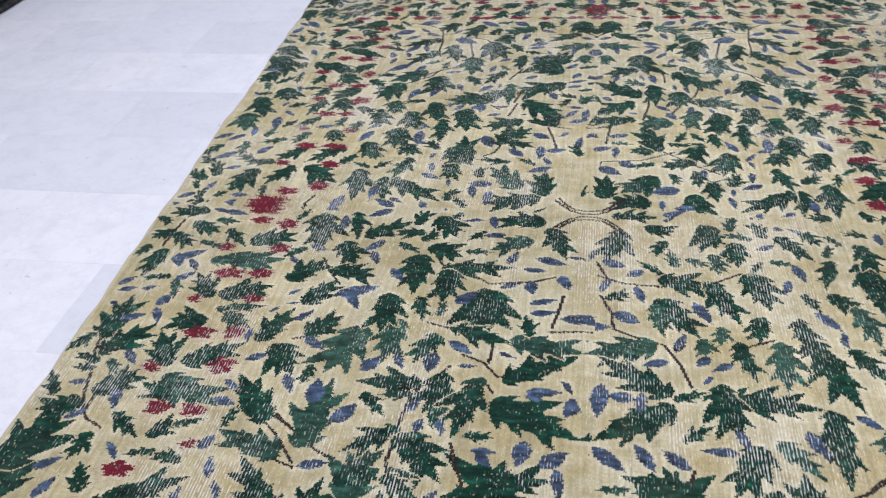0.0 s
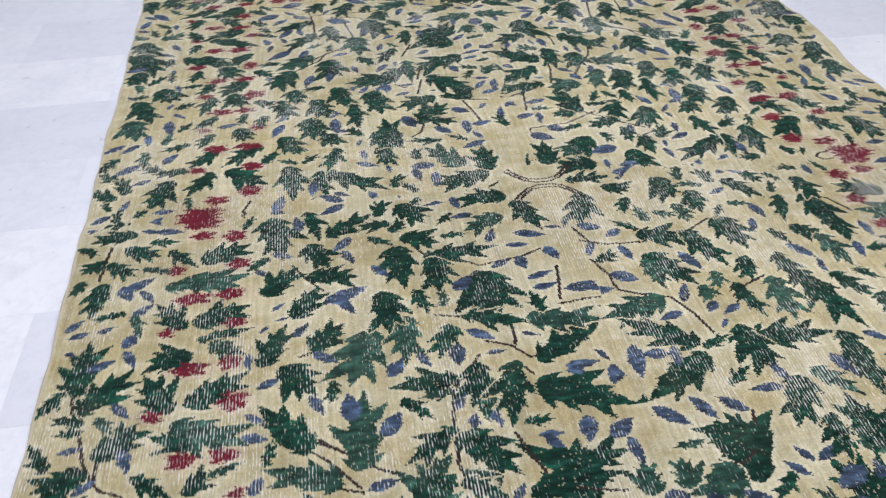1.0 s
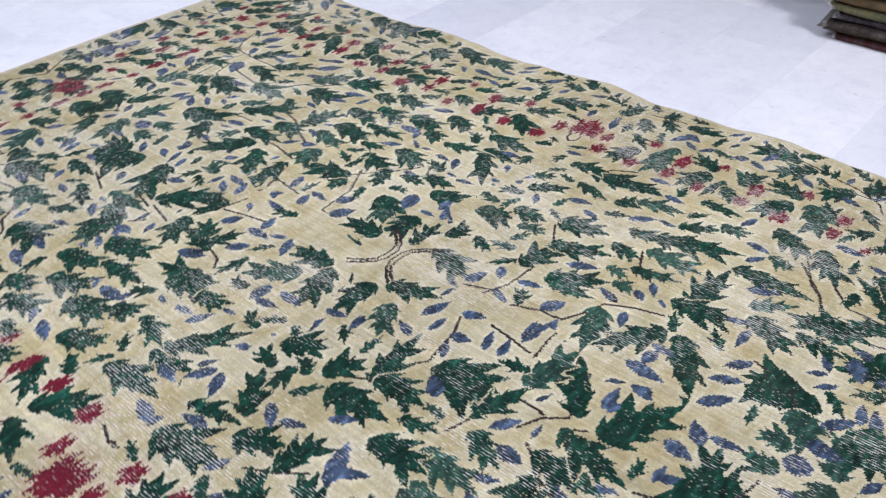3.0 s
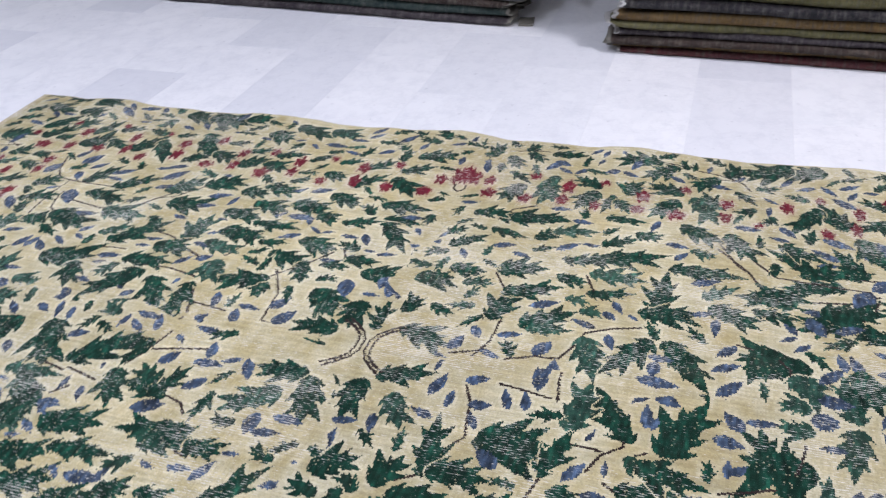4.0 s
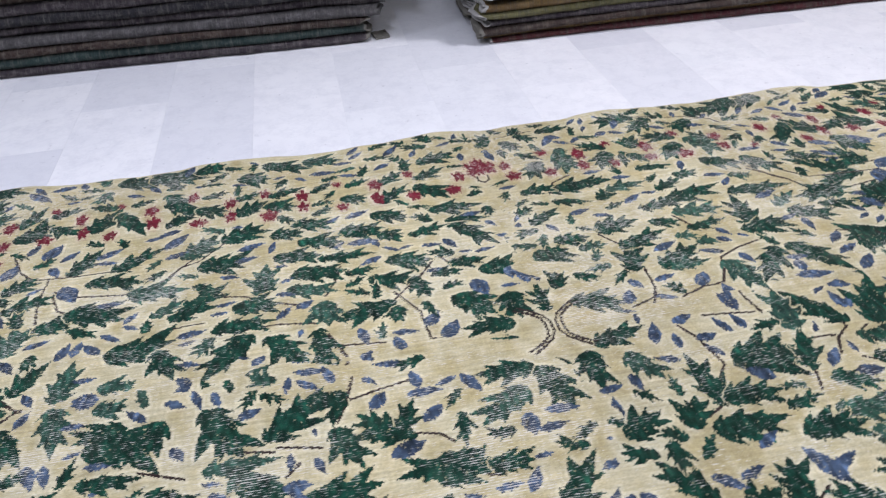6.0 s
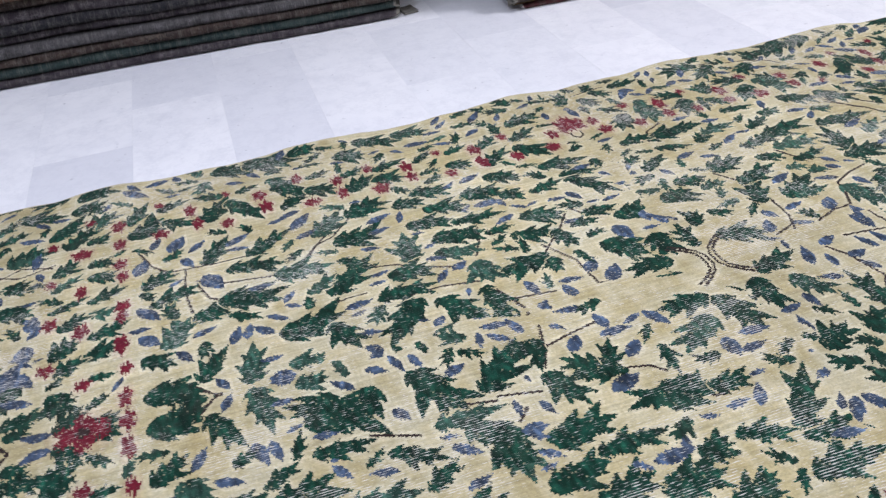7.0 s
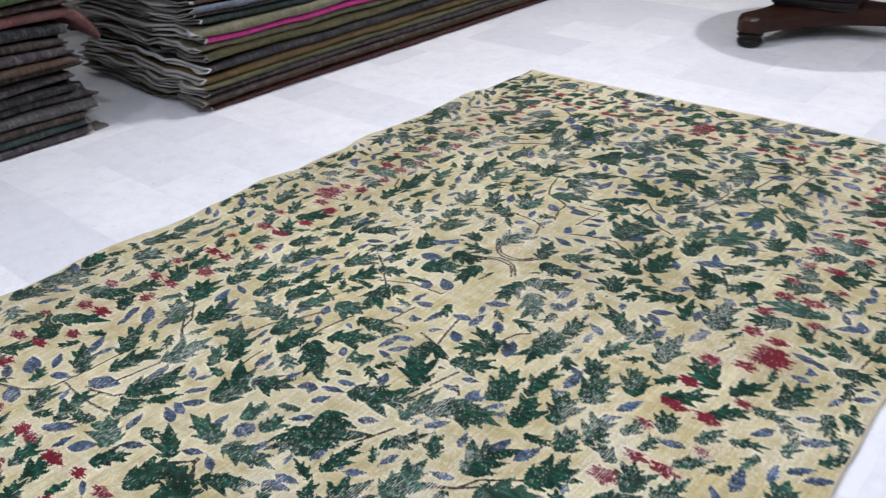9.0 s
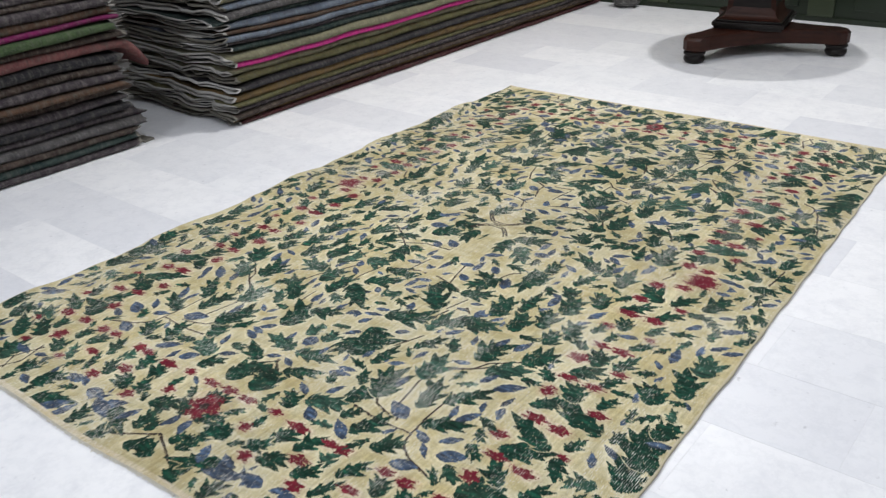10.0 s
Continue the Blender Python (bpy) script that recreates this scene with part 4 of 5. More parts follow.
def south_east_field():
    vine(0.030, 0.305, 0.053, 0.362, 0.057, 0.414, 0.105, 0.437)
    vine(0.023, 0.235, 0.080, 0.259, 0.159, 0.264)
    vine(0.019, 0.183, 0.042, 0.240)
    vine(0.105, 0.437, 0.155, 0.454, 0.183, 0.509, 0.200, 0.570)
    vine(0.191, 0.771, 0.169, 0.849, 0.134, 0.877, 0.080, 0.872)
    vine(0.590, 0.708, 0.489, 0.758, 0.455, 0.794)
    vine(0.517, 0.795, 0.459, 0.847, 0.453, 0.936, 0.450, 1.050)
    vine(0.327, 0.209, 0.273, 0.242, 0.232, 0.284)
    vine(0.566, 0.154, 0.625, 0.177, 0.658, 0.234)
    vine(0.366, 0.421, 0.311, 0.447, 0.280, 0.473)
    vine(0.962, 0.622, 0.974, 0.537)
    vine(0.948, 0.643, 0.934, 0.702, 0.915, 0.741, 0.899, 0.765, 0.861, 0.785)
    vine(0.911, 0.706, 0.910, 0.747)
    vine(0.958, 0.087, 0.968, 0.148, 0.972, 0.207)
    vine(0.727, 0.015, 0.702, 0.013, 0.678, -0.017)
    leaf(0.148, 0.305, 57, 0.132, 0.50)
    leaf(0.143, 0.327, 82, 0.092, 0.50)
    leaf(0.145, 0.454, 163, 0.134, 0.51)
    leaf(0.167, 0.601, -144, 0.154, 0.42)
    leaf(0.169, 0.626, 147, 0.157, 0.48)
    leaf(0.203, 0.832, -164, 0.119, 0.55)
    leaf(0.120, 0.877, 136, 0.098, 0.70)
    leaf(0.167, 1.005, 165, 0.117, 0.60)
    leaf(0.151, 0.238, 15, 0.125, 0.49)
    leaf(0.257, 0.240, 69, 0.135, 0.45)
    leaf(0.345, 0.205, 77, 0.114, 0.62)
    leaf(0.263, 0.024, 77, 0.089, 0.78)
    leaf(0.327, 0.092, 91, 0.087, 0.62)
    leaf(0.274, 0.140, 84, 0.070, 0.57)
    leaf(0.352, 0.352, 99, 0.073, 0.64)
    leaf(0.297, 0.432, 78, 0.104, 0.39)
    leaf(0.231, 0.427, 85, 0.048, 0.70)
    leaf(0.258, 0.597, 3, 0.153, 0.42)
    leaf(0.250, 0.557, 78, 0.127, 0.56)
    leaf(0.337, 0.688, 52, 0.095, 0.45)
    leaf(0.367, 0.793, 69, 0.135, 0.54)
    leaf(0.313, 0.704, 117, 0.116, 0.57)
    leaf(0.320, 0.798, 96, 0.096, 0.50)
    leaf(0.441, 0.605, 91, 0.164, 0.38)
    leaf(0.437, 0.416, 73, 0.178, 0.40)
    leaf(0.381, 0.424, 93, 0.131, 0.45)
    leaf(0.346, 0.938, 79, 0.135, 0.54)
    leaf(0.602, 0.852, 117, 0.118, 0.42)
    leaf(0.482, 0.900, 74, 0.157, 0.38)
    leaf(0.625, 0.728, 145, 0.122, 0.51)
    leaf(0.643, 0.616, 120, 0.116, 0.57)
    leaf(0.674, 1.045, 158, 0.124, 0.57)
    leaf(0.585, 0.144, 86, 0.177, 0.40)
    leaf(0.589, 0.076, 77, 0.098, 0.50)
    leaf(0.417, 0.059, 52, 0.106, 0.44)
    leaf(0.524, 0.144, 106, 0.102, 0.38)
    leaf(0.600, 0.247, 86, 0.081, 0.58)
    leaf(0.493, 0.270, 35, 0.068, 0.70)
    leaf(0.540, 0.302, 78, 0.117, 0.40)
    leaf(0.421, 0.351, 82, 0.117, 0.38)
    leaf(0.504, 0.432, 60, 0.105, 0.39)
    leaf(0.577, 0.509, 99, 0.065, 0.70)
    leaf(0.641, 0.423, 91, 0.102, 0.43)
    leaf(0.078, 0.057, 107, 0.121, 0.56)
    leaf(0.129, 0.042, 13, 0.065, 0.70)
    leaf(0.972, 0.544, -93, 0.132, 0.48)
    leaf(0.960, 0.589, -130, 0.120, 0.48)
    leaf(0.945, 0.613, -22, 0.060, 0.49)
    leaf(0.945, 0.631, 1, 0.047, 0.43)
    leaf(0.917, 0.702, -130, 0.088, 0.70)
    leaf(0.914, 0.680, -173, 0.042, 0.50)
    leaf(0.924, 0.726, 19, 0.078, 0.74)
    leaf(0.789, 0.392, -55, 0.096, 0.54)
    leaf(0.774, 0.383, -157, 0.105, 0.62)
    leaf(0.764, 0.429, -168, 0.095, 0.38)
    leaf(0.742, 0.437, 146, 0.074, 0.58)
    leaf(0.769, 0.472, -2, 0.075, 0.78)
    leaf(0.776, 0.602, -146, 0.116, 0.55)
    leaf(0.804, 0.615, -65, 0.106, 0.57)
    leaf(0.801, 0.642, 154, 0.134, 0.55)
    leaf(0.760, 0.704, -31, 0.079, 0.44)
    leaf(0.805, 0.697, 15, 0.025, 0.50)
    leaf(0.852, 0.745, 139, 0.082, 0.38)
    leaf(0.767, 0.800, -133, 0.061, 0.58)
    leaf(0.729, 0.766, -158, 0.056, 0.38)
    leaf(0.918, -0.025, 14, 0.093, 0.52)
    leaf(0.912, 0.042, 13, 0.091, 0.57)
    leaf(0.933, 0.099, 152, 0.080, 0.61)
    leaf(0.967, 0.138, 40, 0.056, 0.65)
    leaf(0.963, 0.149, 138, 0.074, 0.60)
    leaf(0.962, 0.218, 84, 0.102, 0.52)
    leaf(0.771, 0.178, -152, 0.104, 0.59)
    leaf(0.839, 0.120, 131, 0.087, 0.40)
    leaf(0.794, 0.232, 159, 0.101, 0.75)
    leaf(0.837, 0.255, -176, 0.058, 0.75)
    bud(0.124, 0.212, 150, 0.045, 0.54)
    bud(0.034, 0.181, 20, 0.056, 0.54)
    bud(0.106, 0.267, 76, 0.059, 0.37)
    bud(0.048, 0.246, 109, 0.053, 0.37)
    bud(0.058, 0.360, 29, 0.063, 0.54)
    bud(0.022, 0.378, 157, 0.036, 0.37)
    bud(0.016, 0.154, 110, 0.033, 0.37)
    bud(0.110, 0.592, 95, 0.058, 0.37)
    bud(0.097, 0.612, -175, 0.052, 0.54)
    bud(0.037, 0.578, 96, 0.088, 0.37)
    bud(0.163, 0.501, 160, 0.057, 0.37)
    bud(0.097, 0.723, 62, 0.067, 0.37)
    bud(0.021, 0.736, 41, 0.077, 0.37)
    bud(0.108, 0.931, 41, 0.075, 0.37)
    bud(0.059, 0.925, 93, 0.067, 0.54)
    bud(0.222, 0.314, 65, 0.074, 0.37)
    bud(0.242, 0.482, 134, 0.041, 0.54)
    bud(0.388, 0.660, 67, 0.073, 0.37)
    bud(0.273, 0.670, 72, 0.052, 0.37)
    bud(0.320, 0.914, 148, 0.068, 0.54)
    bud(0.284, 0.968, 65, 0.072, 0.37)
    bud(0.651, 0.957, 110, 0.080, 0.37)
    bud(0.647, 1.080, 116, 0.072, 0.37)
    bud(0.687, 0.856, 139, 0.063, 0.37)
    bud(0.662, 0.747, 93, 0.069, 0.37)
    bud(0.457, 1.056, 50, 0.080, 0.54)
    bud(0.458, 0.328, 52, 0.069, 0.37)
    bud(0.441, 0.169, 74, 0.064, 0.37)
    bud(0.425, 0.226, 108, 0.053, 0.37)
    bud(0.607, 0.342, 95, 0.059, 0.37)
    bud(0.549, 0.586, 101, 0.063, 0.37)
    bud(0.242, 0.535, 127, 0.031, 0.37)
    bud(0.966, 0.479, -159, 0.059, 0.37)
    bud(1.010, 0.381, -164, 0.046, 0.37)
    bud(0.956, 0.375, -157, 0.039, 0.37)
    bud(1.008, 0.419, 145, 0.025, 0.54)
    bud(0.900, 0.429, -114, 0.049, 0.54)
    bud(0.896, 0.433, 112, 0.054, 0.37)
    bud(0.905, 0.570, 130, 0.056, 0.37)
    bud(0.875, 0.681, 105, 0.060, 0.37)
    bud(0.980, 0.676, -168, 0.041, 0.37)
    bud(0.941, 0.771, -140, 0.045, 0.37)
    bud(0.897, -0.021, 132, 0.054, 0.37)
    bud(0.904, 0.033, 161, 0.048, 0.37)
    bud(0.926, 0.261, -145, 0.080, 0.37)
    bud(0.922, 0.234, 111, 0.057, 0.54)
    bud(0.895, 0.338, -139, 0.055, 0.37)
    flower(0.821, 0.398, 0.013, 0.014)
    flower(0.695, 0.386, 0.022, 0.014)
    flower(0.772, 0.506, 0.031, 0.019)
    flower(0.701, 0.499, 0.020, 0.019)
    flower(0.833, 0.616, 0.019, 0.014)
    flower(0.693, 0.600, 0.024, 0.023)
    flower(0.776, 0.725, 0.023, 0.018)
    flower(0.707, 0.725, 0.024, 0.016)
    flower(0.683, 0.808, 0.010, 0.012)
    flower(0.779, 0.015, 0.041, 0.033)
    flower(0.771, 0.075, 0.024, 0.016)
    flower(0.703, 0.087, 0.024, 0.020)
    flower(0.692, 0.194, 0.023, 0.018)
    flower(0.819, 0.199, 0.018, 0.016)
    flower(0.778, 0.301, 0.034, 0.018)
    flower(0.706, 0.295, 0.028, 0.016)


def end_and_corner():
    vine(0.620, 1.188, 0.551, 1.165, 0.505, 1.128, 0.499, 1.089, 0.492, 1.024, 0.492, 0.944, 0.491, 0.904)
    vine(0.499, 1.089, 0.399, 1.096, 0.308, 1.084)
    vine(0.435, 1.068, 0.397, 1.008, 0.378, 0.906, 0.391, 0.825, 0.466, 0.785, 0.547, 0.714)
    vine(0.423, 1.069, 0.348, 1.044, 0.335, 1.026)
    vine(0.663, 1.515, 0.692, 1.465, 0.660, 1.392)
    vine(-0.024, 1.441, -0.019, 1.412, -0.024, 1.372)
    vine(0.215, 1.479, 0.270, 1.450)
    vine(0.049, 1.104, 0.005, 1.069, -0.029, 0.992, -0.019, 0.973)
    vine(-0.015, 1.156, -0.023, 1.050)
    vine(0.107, 1.508, -0.006, 1.444, -0.016, 1.401, -0.026, 1.366)
    vine(0.674, 1.519, 0.646, 1.468, 0.673, 1.386)
    leaf(1.034, 1.352, 91, 0.108, 0.54)
    leaf(1.038, 1.472, 86, 0.072, 0.63)
    leaf(0.994, 1.337, -67, 0.087, 0.78)
    leaf(0.940, 1.353, -97, 0.082, 0.78)
    leaf(0.959, 1.496, -102, 0.127, 0.53)
    leaf(0.797, 1.397, -35, 0.133, 0.45)
    leaf(0.812, 1.309, -41, 0.101, 0.58)
    leaf(0.733, 1.362, -33, 0.115, 0.52)
    leaf(0.744, 1.315, -75, 0.059, 0.78)
    leaf(0.648, 1.254, -60, 0.037, 0.50)
    leaf(0.842, 1.528, -64, 0.084, 0.45)
    leaf(0.718, 1.499, -57, 0.094, 0.74)
    leaf(0.608, 1.391, -46, 0.074, 0.71)
    leaf(0.628, 1.314, -85, 0.056, 0.78)
    leaf(0.574, 1.313, -107, 0.063, 0.78)
    leaf(0.536, 1.394, -48, 0.087, 0.38)
    leaf(0.457, 1.312, -68, 0.091, 0.47)
    leaf(0.447, 1.397, -65, 0.090, 0.38)
    leaf(0.410, 1.311, -102, 0.059, 0.63)
    leaf(0.365, 1.370, -43, 0.073, 0.63)
    leaf(0.312, 1.307, -69, 0.087, 0.52)
    leaf(0.262, 1.380, -35, 0.075, 0.67)
    leaf(0.242, 1.315, -73, 0.068, 0.78)
    leaf(0.505, 1.502, -112, 0.056, 0.73)
    leaf(0.608, 1.510, -96, 0.066, 0.78)
    leaf(0.791, 1.212, -25, 0.115, 0.47)
    leaf(0.712, 1.209, -46, 0.108, 0.76)
    leaf(0.836, 1.142, -71, 0.085, 0.50)
    leaf(0.776, 1.130, -130, 0.095, 0.53)
    leaf(0.706, 1.022, -28, 0.128, 0.56)
    leaf(0.802, 0.962, -152, 0.152, 0.40)
    leaf(0.498, 1.046, -30, 0.123, 0.49)
    leaf(0.488, 0.948, -54, 0.141, 0.41)
    leaf(0.454, 1.001, -102, 0.134, 0.46)
    leaf(0.375, 0.900, -93, 0.127, 0.61)
    leaf(0.453, 1.190, -49, 0.086, 0.59)
    leaf(0.372, 1.175, -66, 0.111, 0.51)
    leaf(0.277, 1.088, -79, 0.085, 0.73)
    leaf(0.339, 1.026, -116, 0.135, 0.63)
    leaf(0.266, 1.010, -124, 0.073, 0.50)
    leaf(0.135, 0.919, -79, 0.132, 0.71)
    leaf(0.193, 1.148, -29, 0.107, 0.63)
    leaf(0.196, 1.366, -36, 0.072, 0.69)
    leaf(0.167, 1.385, -49, 0.045, 0.50)
    leaf(0.168, 1.305, -93, 0.054, 0.50)
    leaf(0.072, 1.375, -31, 0.072, 0.56)
    leaf(0.016, 1.365, -38, 0.079, 0.53)
    leaf(0.067, 1.307, -55, 0.055, 0.50)
    leaf(0.008, 1.309, -86, 0.062, 0.78)
    leaf(0.071, 1.450, -62, 0.068, 0.50)
    leaf(0.044, 1.461, -72, 0.049, 0.73)
    leaf(0.186, 1.198, -128, 0.082, 0.59)
    leaf(0.056, 1.198, -106, 0.105, 0.78)
    leaf(0.048, 1.089, -31, 0.113, 0.46)
    leaf(0.004, 0.994, -8, 0.126, 0.48)
    leaf(-0.024, 1.048, 84, 0.100, 0.59)
    leaf(1.000, 0.989, -101, 0.108, 0.72)
    leaf(0.998, 0.903, -106, 0.157, 0.55)
    leaf(1.036, 0.898, -117, 0.083, 0.50)
    leaf(0.831, 0.937, -67, 0.068, 0.50)
    leaf(0.034, 0.918, -92, 0.062, 0.78)
    leaf(0.497, 1.574, -97, 0.060, 0.50)
    leaf(0.508, 1.519, -116, 0.092, 0.78)
    leaf(0.447, 1.552, -156, 0.137, 0.52)
    leaf(0.257, 1.555, -87, 0.081, 0.54)
    leaf(0.163, 1.564, -119, 0.094, 0.53)
    leaf(0.246, 1.428, 156, 0.162, 0.38)
    leaf(0.081, 1.470, -79, 0.088, 0.52)
    leaf(0.045, 1.527, -141, 0.102, 0.55)
    leaf(0.713, 1.500, -71, 0.090, 0.61)
    leaf(0.602, 1.555, -87, 0.053, 0.50)
    leaf(0.585, 1.453, -82, 0.044, 0.50)
    leaf(0.815, 1.402, -69, 0.081, 0.48)
    leaf(0.151, 1.373, -163, 0.082, 0.70)
    leaf(0.300, 1.389, -96, 0.056, 0.70)
    bud(0.524, 1.201, -17, 0.072, 0.54)
    bud(0.598, 1.120, -27, 0.078, 0.54)
    bud(0.575, 1.077, -44, 0.062, 0.37)
    bud(0.559, 0.991, -57, 0.075, 0.37)
    bud(0.541, 0.988, -101, 0.053, 0.37)
    bud(0.620, 0.880, -76, 0.050, 0.37)
    bud(0.454, 1.053, -152, 0.086, 0.54)
    bud(0.382, 1.204, -143, 0.084, 0.37)
    bud(0.441, 1.131, -59, 0.042, 0.37)
    bud(0.344, 0.962, -90, 0.060, 0.37)
    bud(0.256, 0.892, -34, 0.051, 0.37)
    bud(0.249, 0.893, -121, 0.043, 0.37)
    bud(0.213, 1.093, -67, 0.058, 0.37)
    bud(0.150, 1.015, -18, 0.066, 0.37)
    bud(0.157, 0.985, -14, 0.058, 0.37)
    bud(0.180, 1.125, -151, 0.060, 0.37)
    bud(0.269, 1.200, -140, 0.065, 0.54)
    bud(0.297, 1.453, -33, 0.052, 0.37)
    bud(0.285, 1.442, -129, 0.035, 0.37)
    bud(0.394, 1.430, -3, 0.065, 0.54)
    bud(0.367, 1.434, -33, 0.055, 0.37)
    bud(0.281, 1.417, -78, 0.025, 0.37)
    bud(0.914, 1.397, -101, 0.049, 0.37)
    bud(0.837, 1.474, -109, 0.068, 0.37)
    bud(0.702, 1.440, -24, 0.049, 0.37)
    bud(0.991, 1.222, -129, 0.088, 0.37)
    bud(0.915, 1.116, -94, 0.044, 0.37)
    bud(0.905, 1.270, -30, 0.042, 0.37)
    bud(0.919, 1.437, -137, 0.056, 0.37)
    bud(0.595, 1.443, -76, 0.025, 0.37)
    bud(0.513, 1.457, -90, 0.035, 0.37)
    bud(1.021, 1.209, -140, 0.055, 0.37)
    bud(0.304, 1.466, -90, 0.038, 0.37)
    bud(0.249, 1.463, -134, 0.073, 0.54)
    bud(0.163, 1.472, -112, 0.069, 0.37)
    bud(0.023, 1.416, -90, 0.050, 0.54)
    bud(-0.006, 1.200, -103, 0.058, 0.37)
    bud(0.051, 1.059, -152, 0.053, 0.37)
    bud(0.006, 0.961, -90, 0.038, 0.54)
    bud(0.912, 0.955, -116, 0.059, 0.37)
    bud(0.942, 0.894, -144, 0.055, 0.37)
    bud(0.019, 0.948, -125, 0.054, 0.54)
    bud(0.068, 0.970, -90, 0.049, 0.37)
    bud(0.391, 1.571, -130, 0.102, 0.37)
    bud(0.322, 1.564, -104, 0.078, 0.37)
    bud(0.347, 1.438, -176, 0.074, 0.54)
    bud(0.452, 1.443, -159, 0.054, 0.37)
    bud(0.287, 1.445, 160, 0.107, 0.37)
    bud(0.245, 1.458, -138, 0.073, 0.37)
    bud(0.164, 1.467, -124, 0.062, 0.37)
    bud(0.036, 1.427, -114, 0.056, 0.37)
    bud(0.728, 1.421, 164, 0.061, 0.37)
    flower(0.801, 1.235, 0.027, 0.017)
    flower(0.702, 1.235, 0.025, 0.015)
    flower(0.602, 1.236, 0.024, 0.016)
    flower(0.541, 1.233, 0.023, 0.014)
    flower(0.408, 1.235, 0.023, 0.016)
    flower(0.368, 1.236, 0.020, 0.014)
    flower(0.261, 1.237, 0.034, 0.014)
    flower(0.170, 1.228, 0.020, 0.012)
    flower(0.071, 1.232, 0.030, 0.013)
    flower(0.001, 1.230, 0.024, 0.014)
    flower(0.856, 1.302, 0.014, 0.010)
    flower(0.696, 1.325, 0.024, 0.024)
    flower(0.762, 1.393, 0.016, 0.008)
    flower(0.576, 1.395, 0.017, 0.012)
    flower(0.515, 1.327, 0.026, 0.011)
    flower(0.403, 1.391, 0.023, 0.017)
    flower(0.351, 1.322, 0.026, 0.017)
    flower(0.234, 1.388, 0.018, 0.018)
    flower(0.153, 1.313, 0.017, 0.016)
    flower(0.797, 1.057, 0.030, 0.014)
    flower(0.717, 1.043, 0.031, 0.010)
    flower(0.676, 0.972, 0.022, 0.016)
    flower(0.705, 1.136, 0.021, 0.020)
    flower(0.870, 1.131, 0.014, 0.012)
    flower(0.841, 0.963, 0.015, 0.011)
    flower(0.784, 0.879, 0.027, 0.017)
    flower(0.000, 1.312, 0.046, 0.044)


def fill_gaps():
    fill_bare(0.030, 2500, 11, lambda x, y: x > 0.84 or y > 1.36)
    fill_bare(0.022, 5000, 3, lambda x, y: x > 0.86 or y > 1.40)
    fill_bare(0.025, 9000, 5, lambda x, y: x > 0.10 or y > 0.30)


end_and_corner()
north_east_field()
centre_knot()
fill_gaps()
NORTH_EAST = dye_of
dye_of = np.zeros((NX, NY), np.int8)
end_and_corner()
north_west_field()
centre_knot()
fill_gaps()
NORTH_WEST = dye_of
dye_of = np.zeros((NX, NY), np.int8)
end_and_corner()
south_west_field()
centre_knot()
fill_gaps()
SOUTH_WEST = dye_of
dye_of = np.zeros((NX, NY), np.int8)
end_and_corner()
south_east_field()
centre_knot()
fill_gaps()
SOUTH_EAST = dye_of


def smooth_noise(nx, ny, across, along, seed):
    """Even noise of mean 0 and spread about 1 whose grains are so many knots wide and long."""
    r = np.random.default_rng(seed)
    n = r.standard_normal((nx, ny))
    for axis, width in ((0, across), (1, along)):
        if width > 1:
            for _ in range(2):
                n = sum(np.roll(n, k, axis) for k in range(width)) / math.sqrt(width)
    return (n - n.mean()) / n.std()


def rug_edges(s, t):
    """Where the knot at (s, t), both from -1 to 1, lies on the floor: a rug that is not quite square, with rippled sides."""
    x = np.where(s > 0, s * 1.017, s * (1.058 + 0.045 * t))
    x = x + np.where(s > 0, 0.010 * t ** 2 - 0.045 * np.clip(-t, 0, 1) ** 5, 0.0) * np.abs(s) ** 3
    y = t * np.where(t > 0, 1.612 + 0.035 * s * t, 1.527 - 0.024 * s ** 2 * np.abs(t) ** 3)
    ripple = 0.0045 * np.sin(t * 17.0 + 0.6) * (0.55 + 0.45 * np.sin(t * 5.3)) + 0.004 * np.sin(t * 41.0)
    x = x + ripple * np.clip((np.abs(s) - 0.72) / 0.28, 0, 1) ** 2 * np.where(s > 0, 1.0, 0.45)
    y = y + 0.005 * np.sin(s * 9.0) * np.abs(t) ** 3
    lift = 0.010 * np.clip(np.sin(t * 17.0 + 0.6), 0, 1) * np.clip((s - 0.80) / 0.20, 0, 1) ** 2
    lift = lift + 0.0025 * np.sin(s * 7.0 + t * 11.0) * np.sin(s * 3.0 - t * 6.0) + 0.0025
    return x, y, 0.0065 + lift


